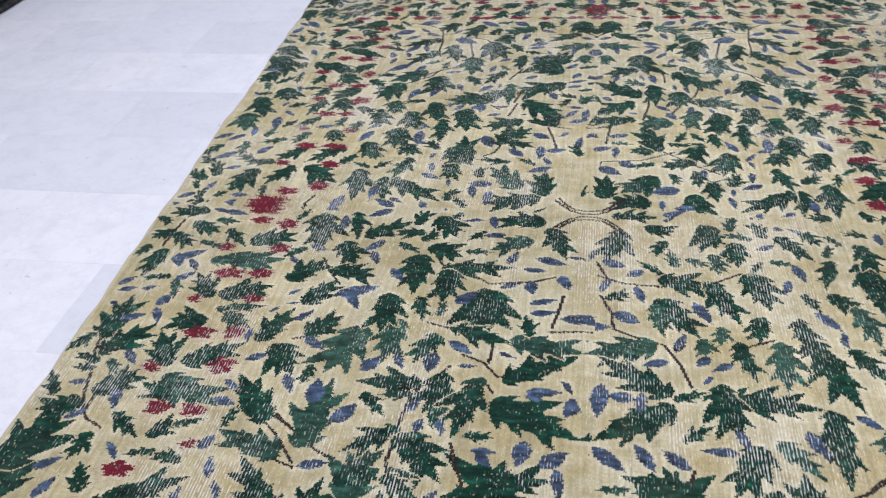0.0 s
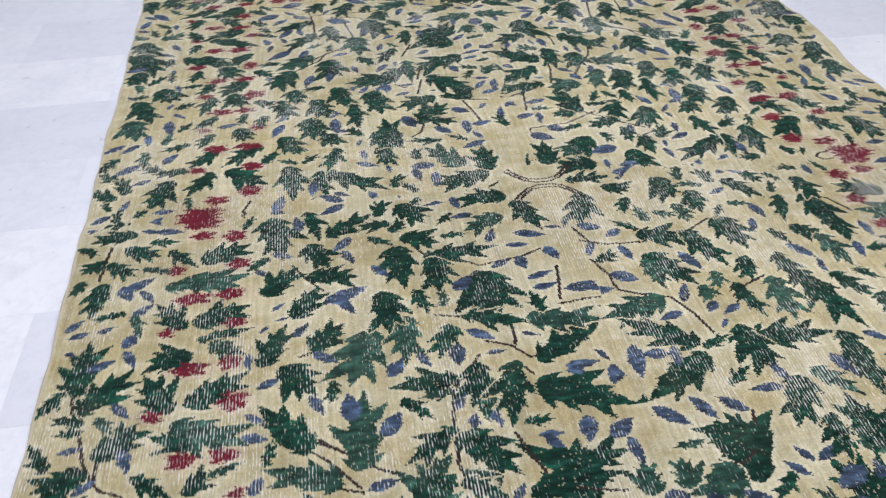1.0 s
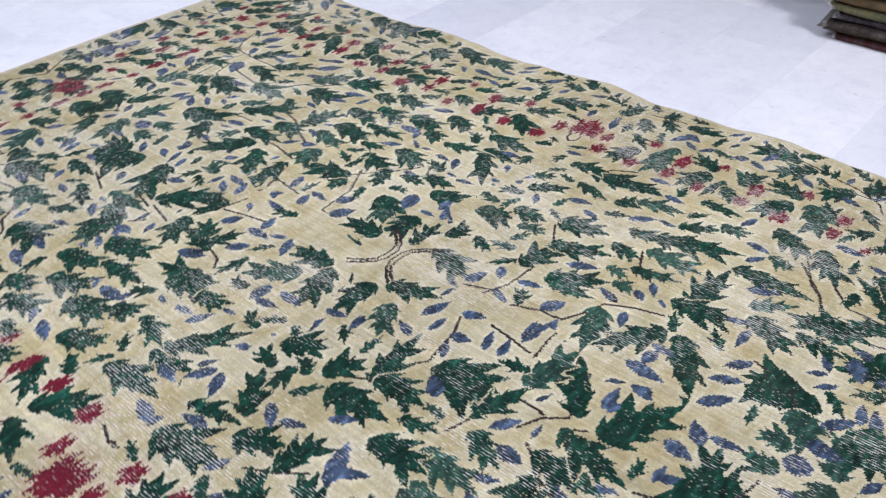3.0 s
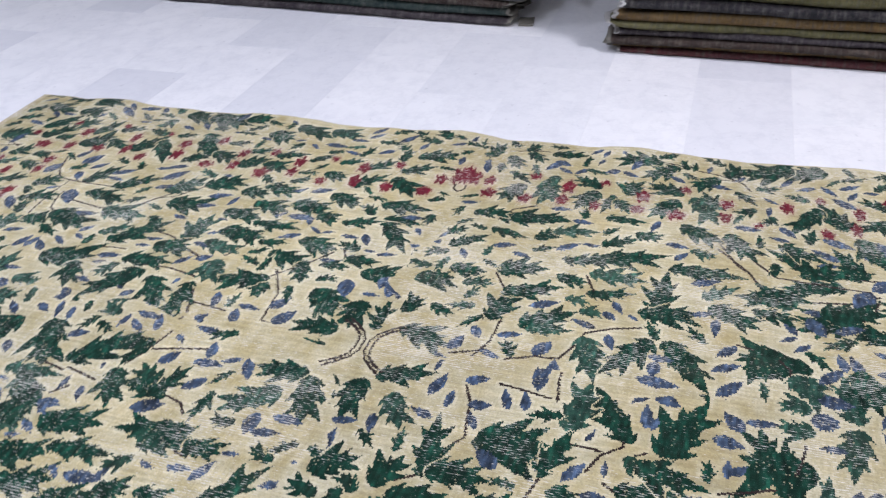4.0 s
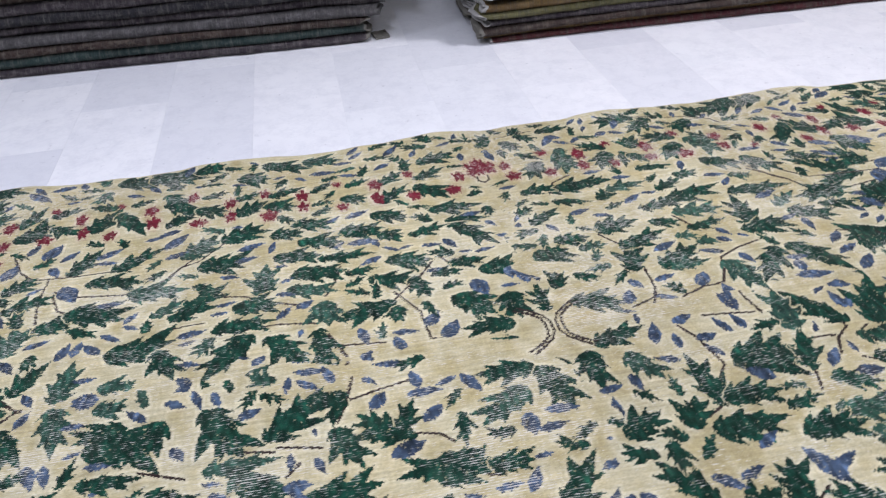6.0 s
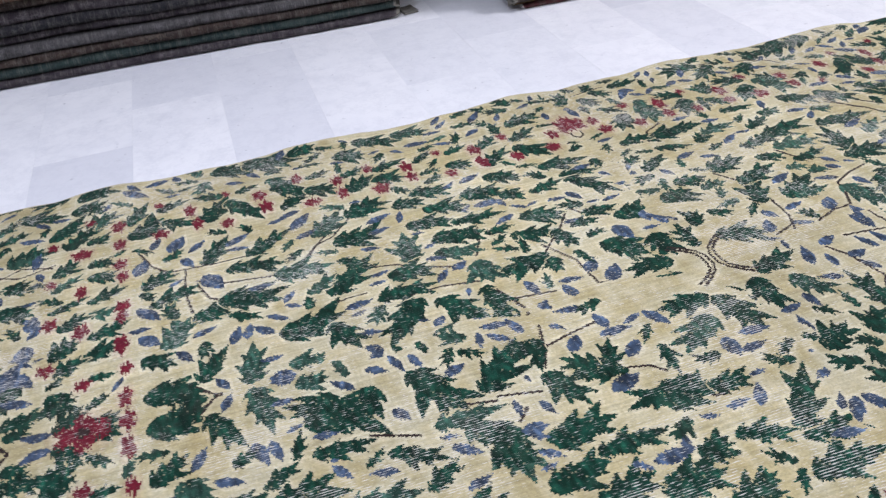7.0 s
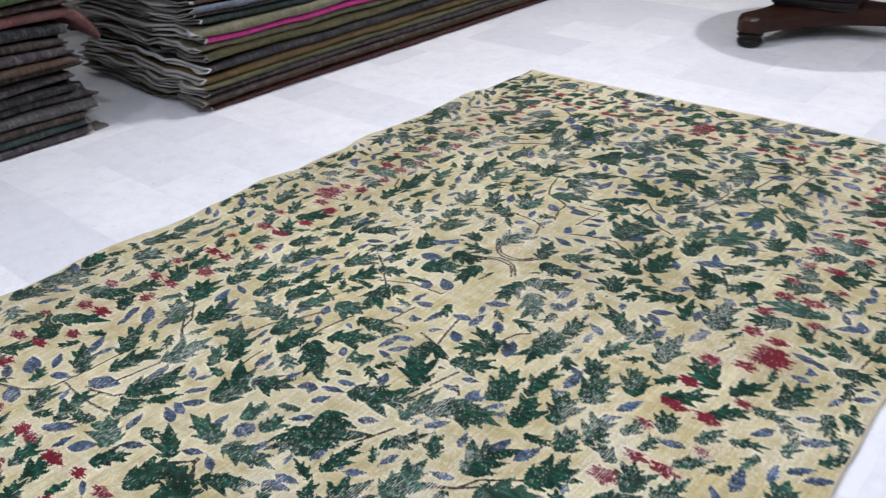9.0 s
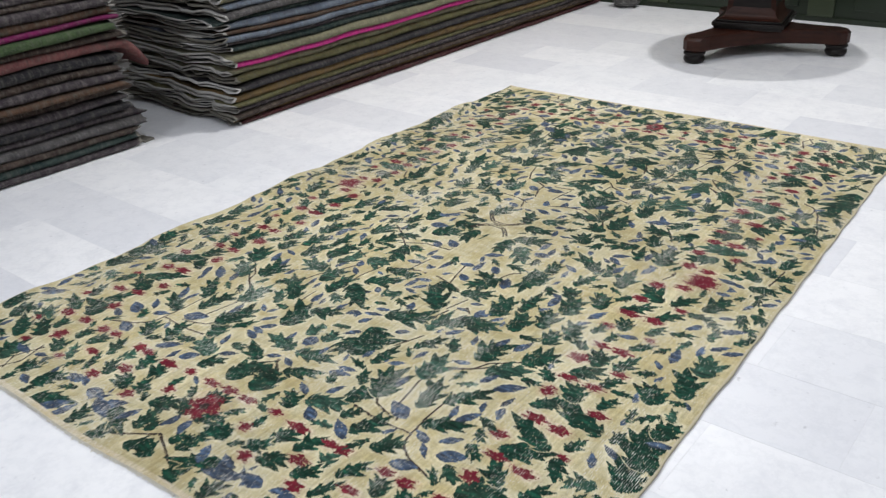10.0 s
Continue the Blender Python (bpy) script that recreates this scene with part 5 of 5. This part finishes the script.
def knotted_rug():
    rug = tagged(new("rug"), "worn beige wool rug with green leaves and red flowers on marble", "rug")
    nx, ny = 2 * NX, 2 * NY
    s, t = np.meshgrid(np.linspace(-1, 1, nx + 1), np.linspace(-1, 1, ny + 1), indexing="ij")
    x, y, z = rug_edges(s, t)
    ii, jj = np.meshgrid(np.arange(nx), np.arange(ny), indexing="ij")
    fx, fy = ii - NX + 0.5, jj - NY + 0.5
    qi = np.clip(np.abs(fx).astype(int), 0, NX - 1)
    qj = np.clip(np.abs(fy).astype(int), 0, NY - 1)
    upper = fy + 9 * np.sin(fx * 0.05) + 5 * np.sin(fx * 0.13 + 1.0) > 0
    east = fx + 7 * np.sin(fy * 0.06) > 0
    kind = np.where(upper, np.where(east, NORTH_EAST[qi, qj], NORTH_WEST[qi, qj]), np.where(east, SOUTH_EAST[qi, qj], SOUTH_WEST[qi, qj]))
    raised = np.zeros_like(z)
    raised[:-1, :-1] += np.where(kind == GROUND, 0.0, 0.0009)
    z = z + raised + 0.0004 * rng.random(z.shape)
    me = bpy.data.meshes.new("woven_face")
    co = np.stack([x, y, z], -1).reshape(-1, 3).astype(np.float32)
    idx = np.arange((nx + 1) * (ny + 1)).reshape(nx + 1, ny + 1)
    quads = np.stack([idx[:-1, :-1], idx[1:, :-1], idx[1:, 1:], idx[:-1, 1:]], -1).reshape(-1, 4).astype(np.int32)
    me.vertices.add(len(co))
    me.vertices.foreach_set("co", co.ravel())
    me.loops.add(quads.size)
    me.loops.foreach_set("vertex_index", quads.ravel())
    me.polygons.add(len(quads))
    me.polygons.foreach_set("loop_start", np.arange(0, quads.size, 4, dtype=np.int32))
    me.update(calc_edges=True)
    palette = np.array(DYES)
    kind = np.where((jj < 5) | (jj > ny - 6), GROUND, kind)
    col = palette[kind]
    # a narrow plain-woven heading closes both ends
    col = np.where(((jj < 5) | (jj > ny - 6))[..., None], np.array((0.56, 0.51, 0.40)), col)
    # single knots and whole rows of wool take the dye unevenly
    col = col * (1 + 0.22 * (rng.random(kind.shape) - 0.5))[..., None]
    col = col * (1 + 0.06 * (rng.random((1, ny)) - 0.5))[..., None]
    # strands of lighter and darker wool run along the rows inside the leaves; the ground is bleached in patches and round the figures
    strand = np.exp(0.36 * smooth_noise(nx, ny, 5, 2, 31) + 0.10 * smooth_noise(nx, ny, 22, 14, 32))
    pale = np.clip(0.5 + 0.45 * smooth_noise(nx, ny, 9, 6, 33) * 0.6 + 0.45 * smooth_noise(nx, ny, 30, 34, 34) * 0.6, 0, 1)
    figure = (kind != GROUND) & (kind != PINK)
    halo = np.zeros(kind.shape)
    for di in (-2, -1, 0, 1, 2):
        for dj in (-2, -1, 0, 1, 2):
            halo = np.maximum(halo, np.roll(np.roll(figure, di, 0), dj, 1) * (1.0 if abs(di) + abs(dj) < 3 else 0.6))
    light = np.clip(0.60 * pale + 0.44 * halo * (0.25 + 0.75 * pale), 0, 1)[..., None]
    ground = np.array((0.86, 0.81, 0.68)) * (1 - light) + np.array((1.22, 1.24, 1.34)) * light
    lively = np.where(np.isin(kind, (GREEN, FADED, BLUE)), strand, 1 + 0.3 * (strand - 1))
    col = np.where(figure[..., None], col * lively[..., None], col * ground)
    abrash = 1 + 0.05 * np.sin(jj * 0.023) + 0.05 * np.sin(jj * 0.0085 + 2.0) + 0.04 * np.sin(ii * 0.017)
    col = col * abrash[..., None]
    # odd pale knots where the pile has gone
    gone = (rng.random(kind.shape) < 0.015) & (kind != GROUND)
    col[gone] = 0.45 * col[gone] + 0.55 * palette[GROUND]
    rgba = np.concatenate([np.clip(col, 0, 1), np.ones(kind.shape + (1,))], -1).reshape(-1, 4).astype(np.float32)
    me.attributes.new("dye", "FLOAT_COLOR", "FACE").data.foreach_set("color", rgba.ravel())
    me.materials.append(PILE)
    pile = new("woven_face", me)
    pile.parent = rug
    pile["label"] = "knotted pile with mirrored leaf pattern"

    def side(sign, name):
        """The overcast cord along a long side."""
        bm = bmesh.new()
        rows = []
        for q in np.linspace(-1, 1, 260):
            px, py, pz = (float(v) for v in rug_edges(np.float64(sign), np.float64(q)))
            rr = 0.0042 * (1 + 0.18 * math.sin(q * 900))
            rows.append([bm.verts.new((px + rr * math.cos(k * math.pi / 4) + sign * 0.001, py, max(0.0005, pz - 0.003 + rr * math.sin(k * math.pi / 4)))) for k in range(8)])
        for a, b in zip(rows, rows[1:]):
            for k in range(8):
                bm.faces.new((a[k], a[(k + 1) % 8], b[(k + 1) % 8], b[k]))
        part(name, bm, BINDING, rug, "frayed wool side cord", smooth=True)

    side(1, "side_cord")
    side(-1, "side_cord")

    def end(sign):
        """Short cut warps left along an end."""
        bm = bmesh.new()
        r2 = random.Random(5 + sign)
        for q in np.arange(-0.995, 0.995, 0.0052):
            px, py, pz = (float(v) for v in rug_edges(np.float64(q), np.float64(sign)))
            ln = r2.uniform(0.002, 0.0065) * (1.9 if r2.random() < 0.06 else 1)
            sk, w = r2.uniform(-0.003, 0.003), 0.0023
            a = [bm.verts.new((px - w, py - sign * 0.002, pz)), bm.verts.new((px + w, py - sign * 0.002, pz)),
                 bm.verts.new((px + w + sk, py + sign * ln, 0.0025)), bm.verts.new((px - w + sk, py + sign * ln, 0.0025))]
            b = [bm.verts.new(v.co - Vector((0, 0, 0.0018))) for v in a]
            bm.faces.new(a)
            bm.faces.new(b[::-1])
            for i in range(4):
                bm.faces.new((a[i], b[i], b[(i + 1) % 4], a[(i + 1) % 4]))
        part("fringe", bm, FRINGE, rug, "short frayed cotton fringe")

    end(1)
    end(-1)
    # flat woven underside and cut edges that carry the pile
    bm = bmesh.new()
    loop = [(-1, q) for q in np.linspace(-1, 1, 80)] + [(q, 1) for q in np.linspace(-0.98, 1, 40)] + [(1, q) for q in np.linspace(0.98, -1, 80)] + [(q, -1) for q in np.linspace(0.98, -0.98, 39)]
    up, down = [], []
    for a, b in loop:
        px, py, pz = (float(v) for v in rug_edges(np.float64(a), np.float64(b)))
        up.append(bm.verts.new((px * 0.999, py * 0.999, pz - 0.0008)))
        down.append(bm.verts.new((px * 0.999, py * 0.999, 0.0004)))
    for i in range(len(up)):
        j = (i + 1) % len(up)
        bm.faces.new((up[i], down[i], down[j], up[j]))
    bm.faces.new(down)
    part("foundation", bm, FRINGE, rug)
    return rug


DYES = [(0.480, 0.441, 0.292), (0.0042, 0.032, 0.0205), (0.040, 0.064, 0.112), (0.125, 0.0085, 0.020), (0.028, 0.018, 0.017), (0.465, 0.405, 0.280), (0.020, 0.060, 0.044)]
knotted_rug()


# ---------------------------------------------------------------- stacks of folded rugs
def folded_rug(label, mats, x_front, depth, y_near, y_far, z0, thick, seed, group, flap=0.0, skew=0.0):
    """A carpet folded over once, its fold to the front (low x). y_near is the end beside the gap; a flap hangs over by that much."""
    r = random.Random(seed)
    way = 1.0 if y_far > y_near else -1.0
    ys = [y_near + way * q for q in (0.0, 0.012, 0.03, 0.06, 0.10)] + list(np.linspace(y_near + way * 0.15, y_far, 84))
    if flap:
        ys = [y_near - way * q for q in np.linspace(flap, flap / 8, 8)] + ys
    gap, rad = 0.0042, thick / 2
    xs = [depth * q for q in (1.0, 0.88, 0.76, 0.66, 0.57, 0.48, 0.40, 0.33, 0.26, 0.20, 0.15, 0.10, 0.06)]
    bend = np.linspace(0, math.pi, 9)
    outer = [(x, -rad) for x in xs] + [(rad - rad * math.sin(a), -rad * math.cos(a)) for a in bend] + [(x, rad) for x in xs[::-1]]
    inner = [(x, -gap) for x in xs] + [(rad - gap * 2.6 * math.sin(a), -gap * 1.8 * math.cos(a)) for a in bend] + [(x, gap) for x in xs[::-1]]
    phase, phase2 = r.uniform(0, 50), r.uniform(0, 50)
    bm = bmesh.new()
    rows = []
    for k, y in enumerate(ys):
        past = max(0.0, (y_near - y) * way)
        off = skew * (y - y_near) + 0.013 * noise.noise((phase, y * 2.3, 0)) + 0.007 * noise.noise((phase, y * 11.0, 3))
        fade = math.exp(-abs(y - y_near) / 0.30)
        squash = 1 - 0.16 * (noise.noise((phase, y * 5.0, 7)) + 0.7) - 0.20 * math.exp(-abs(y - y_near) / 0.12)
        heave = min(1.0, z0 / 0.25) * (0.016 * noise.noise((y * 1.1, z0 * 1.5, 4.0)) + 0.007 * noise.noise((y * 4.0, z0 * 4.0, 9.0)))
        hang = -(past / max(flap, 0.01)) ** 1.7 * flap * 0.95 if flap else 0.0
        squash = squash * (1 + 0.5 * math.sin(math.pi * min(1.0, past / max(flap, 0.01)))) if past else squash
        o_row, i_row = [], []
        for (ox, oz), (ix, iz) in zip(outer, inner):
            wave = heave + 0.0035 * noise.noise((ox * 3.0 + phase2, y * 2.0, z0)) + fade * (0.030 * noise.noise((ox * 4.0, y * 1.5, z0 * 5.0)) + 0.014 * noise.noise((ox * 13.0, y * 3.0, z0 * 14.0)))
            frill = 0.050 * noise.noise((ox * 8 + phase2, oz * 40, phase)) * max(0.0, 1 - k / 3) if not flap else 0.0
            o_row.append(bm.verts.new((x_front + ox + off, y + frill, max(0.001, z0 + rad + oz * squash + wave + hang))))
            i_row.append(bm.verts.new((x_front + ix + off, y + frill, max(0.002, z0 + rad + iz + wave + hang))))
        rows.append((o_row, i_row))
    n = len(outer)
    for k, ((oa, ia), (ob_, ib)) in enumerate(zip(rows, rows[1:])):
        for i in range(n - 1):
            bm.faces.new((oa[i], ob_[i], ob_[i + 1], oa[i + 1])).material_index = 1 if k == 0 and not flap else 0
            bm.faces.new((ia[i], ia[i + 1], ib[i + 1], ib[i])).material_index = 1
        for i in (0, n - 1):
            bm.faces.new((oa[i], ia[i], ib[i], ob_[i])).material_index = 1
    for o_row, i_row in (rows[0], rows[-1]):
        for i in range(n - 1):
            bm.faces.new((o_row[i], o_row[i + 1], i_row[i + 1], i_row[i])).material_index = 1
    bmesh.ops.recalc_face_normals(bm, faces=bm.faces)
    for e in bm.edges:
        if len(e.link_faces) == 2 and e.link_faces[0].material_index != e.link_faces[1].material_index:
            e.smooth = False
    ob = part("folded_rug", bm, mats, None, smooth=True)
    return tagged(ob, label, "rug", group)


TONES = {
    "plum grey": ((0.022, 0.017, 0.021), (0.042, 0.035, 0.038), (0.110, 0.096, 0.096)),
    "dark teal": ((0.012, 0.024, 0.023), (0.024, 0.038, 0.034), (0.050, 0.062, 0.055)),
    "rust brown": ((0.042, 0.022, 0.014), (0.070, 0.038, 0.024), (0.035, 0.040, 0.030)),
    "sage green": ((0.036, 0.046, 0.032), (0.065, 0.075, 0.052), (0.15, 0.15, 0.12)),
    "slate grey": ((0.036, 0.033, 0.034), (0.064, 0.060, 0.060), (0.110, 0.105, 0.105)),
    "dark brown": ((0.020, 0.014, 0.012), (0.040, 0.026, 0.021), (0.090, 0.070, 0.055)),
    "olive": ((0.066, 0.060, 0.024), (0.105, 0.098, 0.045), (0.035, 0.035, 0.022)),
    "khaki": ((0.105, 0.098, 0.060), (0.155, 0.145, 0.092), (0.060, 0.060, 0.042)),
    "old rose": ((0.100, 0.034, 0.035), (0.150, 0.060, 0.055), (0.065, 0.042, 0.038)),
    "grass green": ((0.026, 0.046, 0.018), (0.046, 0.072, 0.030), (0.020, 0.030, 0.016)),
    "magenta": ((0.095, 0.006, 0.046), (0.125, 0.010, 0.062), (0.06, 0.006, 0.03)),
    "bright pink": ((0.720, 0.045, 0.300), (0.820, 0.070, 0.380), (0.62, 0.04, 0.25)),
    "steel blue": ((0.070, 0.086, 0.115), (0.120, 0.140, 0.172), (0.045, 0.050, 0.065)),
    "near black": ((0.010, 0.010, 0.012), (0.020, 0.019, 0.022), (0.045, 0.040, 0.038)),
    "wine red": ((0.042, 0.010, 0.013), (0.066, 0.020, 0.020), (0.035, 0.028, 0.022)),
    "gold brown": ((0.088, 0.054, 0.020), (0.130, 0.085, 0.034), (0.045, 0.028, 0.016)),
}
WOVEN = {k: woven(k + " wool", *[tuple(1.7 * c for c in dye) if k != "bright pink" else dye for dye in v]) for k, v in TONES.items()}


def stack(names, thick, x_front, depth, y_near, y_far, seed, group, cuts, skew):
    z, r = 0.0, random.Random(seed)
    way = 1.0 if y_far > y_near else -1.0
    for n, name in enumerate(names):
        thin = name in ("bright pink", "magenta")
        t = thick * r.uniform(0.66, 1.34) * (0.85 if thin else 1)
        flap = 0.12 if name == "old rose" else 0.0
        label = "folded " + name + " wool rug lying flat in a stack"
        if flap:
            label = "folded " + name + " wool rug with one end hanging over"
        folded_rug(label, [WOVEN[name], r.choice(cuts)], x_front(n, z) + r.uniform(-0.018, 0.018) + (-0.006 if thin else 0), depth,
                   y_near + r.uniform(-0.035, 0.035) + way * (0.012 if thin else 0), y_far + r.uniform(-0.06, 0.06), z, t, seed * 100 + n, group, flap, skew)
        z += t * 0.95


LOW = ["plum grey", "dark teal", "dark brown", "slate grey", "plum grey", "near black", "plum grey", "dark brown", "rust brown", "plum grey",
       "dark brown", "near black", "old rose", "dark brown", "grass green", "magenta", "rust brown", "plum grey", "dark brown", "plum grey",
       # unseen upper rugs, added so that the stack shades the gap beside it
       "slate grey", "near black", "dark brown", "dark teal", "plum grey", "rust brown", "near black", "slate grey", "dark brown", "plum grey", "near black", "dark teal"]
stack(LOW, 0.041, lambda n, z: 2.03 + 0.012 * math.sin(n * 2.1), 0.95, 0.16, 2.9, 3, "stack of folded rugs by the gap", [CUT_DARK, CUT_DARK, CUT_WARM], 0.06)
TALL = ["wine red", "gold brown", "dark brown", "plum grey", "olive", "gold brown", "near black", "olive", "khaki",
        "bright pink", "khaki", "dark teal", "plum grey", "steel blue", "rust brown", "steel blue", "dark teal", "slate grey", "steel blue", "khaki", "dark teal", "khaki",
        # also out of view: height added to keep lamp light out of the gap
        "slate grey", "olive", "plum grey", "dark brown", "khaki", "dark teal", "slate grey", "rust brown", "olive", "near black", "khaki", "plum grey", "slate grey"]
stack(TALL, 0.035, lambda n, z: 1.815 + 0.035 * z + 0.012 * math.sin(n * 1.7), 1.0, -0.265, -3.70, 4, "tall stack of folded rugs", [CUT, CUT_PALE, CUT, CUT_PALE, CUT_WARM], 0.037)
DARK = ["near black", "dark teal", "near black", "plum grey", "dark brown", "near black", "slate grey", "near black"]


def west_stack():
    z, r = 0.0, random.Random(9)
    for n, name in enumerate(DARK):
        ob = folded_rug("folded " + name + " wool rug in a low stack", [WOVEN[name], CUT_DARK], 0.0, 0.9, -0.9, 0.9, 0.0, 0.035, 900 + n, "low stack of folded rugs")
        ob.matrix_basis = pose(-2.36 + r.uniform(-0.01, 0.01), 2.10, z, 0, 0, 180)
        z += 0.034


west_stack()


def cloth_bundle(x, y):
    """A small crumpled heap of pale cloth on the floor."""
    bm = bmesh.new()
    bmesh.ops.create_icosphere(bm, subdivisions=4, radius=1.0)
    for v in bm.verts:
        d = v.co.normalized()
        k = 1 + 0.30 * noise.noise(d * 2.1) + 0.16 * noise.noise(d * 6.0) + 0.07 * noise.noise(d * 15.0)
        v.co = Vector((d.x * 0.10 * k, d.y * 0.08 * k, max(0.001, (d.z * 0.050 + 0.042) * k)))
    ob = part("cloth_bundle", bm, CUT_DARK, None, smooth=True)
    ob.location = (x, y, 0)
    return tagged(ob, "small crumpled bundle of dark grey cloth on the floor", "cloth")


cloth_bundle(1.45, -3.68)


def scrap(x, y, turn):
    """A brown corner of carpet that sticks out from under the stack."""
    bm = bmesh.new()
    bmesh.ops.create_grid(bm, x_segments=10, y_segments=8, size=0.5)
    for v in bm.verts:
        v.co = Vector((v.co.x * 0.09, v.co.y * 0.06, 0.010 + 0.004 * noise.noise(v.co * 3)))
    made = bmesh.ops.extrude_face_region(bm, geom=bm.faces[:])
    for v in made["geom"]:
        if isinstance(v, bmesh.types.BMVert):
            v.co.z = 0.001
    bmesh.ops.recalc_face_normals(bm, faces=bm.faces)
    ob = part("carpet_scrap", bm, CUT_WARM, None)
    ob.matrix_basis = pose(x, y, 0, 0, 0, turn)
    return tagged(ob, "small brown carpet corner beside a stack of rugs", "carpet scrap")


scrap(2.09, 0.13, 8)

# ---------------------------------------------------------------- floor tiles
tile_bm = bmesh.new()
box(tile_bm, (-TILE_L / 2 + GAP / 2, -TILE_W / 2 + GAP / 2, -0.0006), (TILE_L / 2 - GAP / 2, TILE_W / 2 - GAP / 2, 0.0))
top_edges = [e for e in tile_bm.edges if all(v.co.z > -0.0001 for v in e.verts)]
bmesh.ops.bevel(tile_bm, geom=top_edges, offset=0.0003, segments=1, affect="EDGES")
tile_me = bpy.data.meshes.new("tile")
tile_bm.to_mesh(tile_me)
tile_bm.free()
tile_me.materials.append(MARBLE)
rest = bmesh.new()
count = 0
for k in range(int((Y0 - 0.035) / TILE_W) - 1, int((Y1 - 0.035) / TILE_W) + 1):
    cy = 0.035 + TILE_W * (k + 0.5)
    shift = 1.635 if k % 2 else 1.33
    for m in range(-12, 6):
        cx = shift + TILE_L * (m + 0.5)
        if not (X0 + 0.1 < cx + TILE_L / 2 and cx - TILE_L / 2 < X1 and Y0 < cy + TILE_W / 2 and cy - TILE_W / 2 < Y1):
            continue
        covered = abs(cx) + TILE_L / 2 < 0.93 and abs(cy) + TILE_W / 2 < 1.46
        if -2.6 < cx < 2.6 and Y0 + 0.16 < cy < 2.9 and not covered and count < 300:
            ob = new("tile", tile_me)
            ob.location = (cx, cy, 0.0)
            ob.parent = floor
            count += 1
        else:
            box(rest, (max(X0, cx - TILE_L / 2 + GAP / 2), max(Y0, cy - TILE_W / 2 + GAP / 2), -0.0006),
                (min(X1, cx + TILE_L / 2 - GAP / 2), min(Y1, cy + TILE_W / 2 - GAP / 2), 0.0))
tagged(part("outer_tiles", rest, MARBLE, floor), "marble tiles towards the walls", kind="stuff")
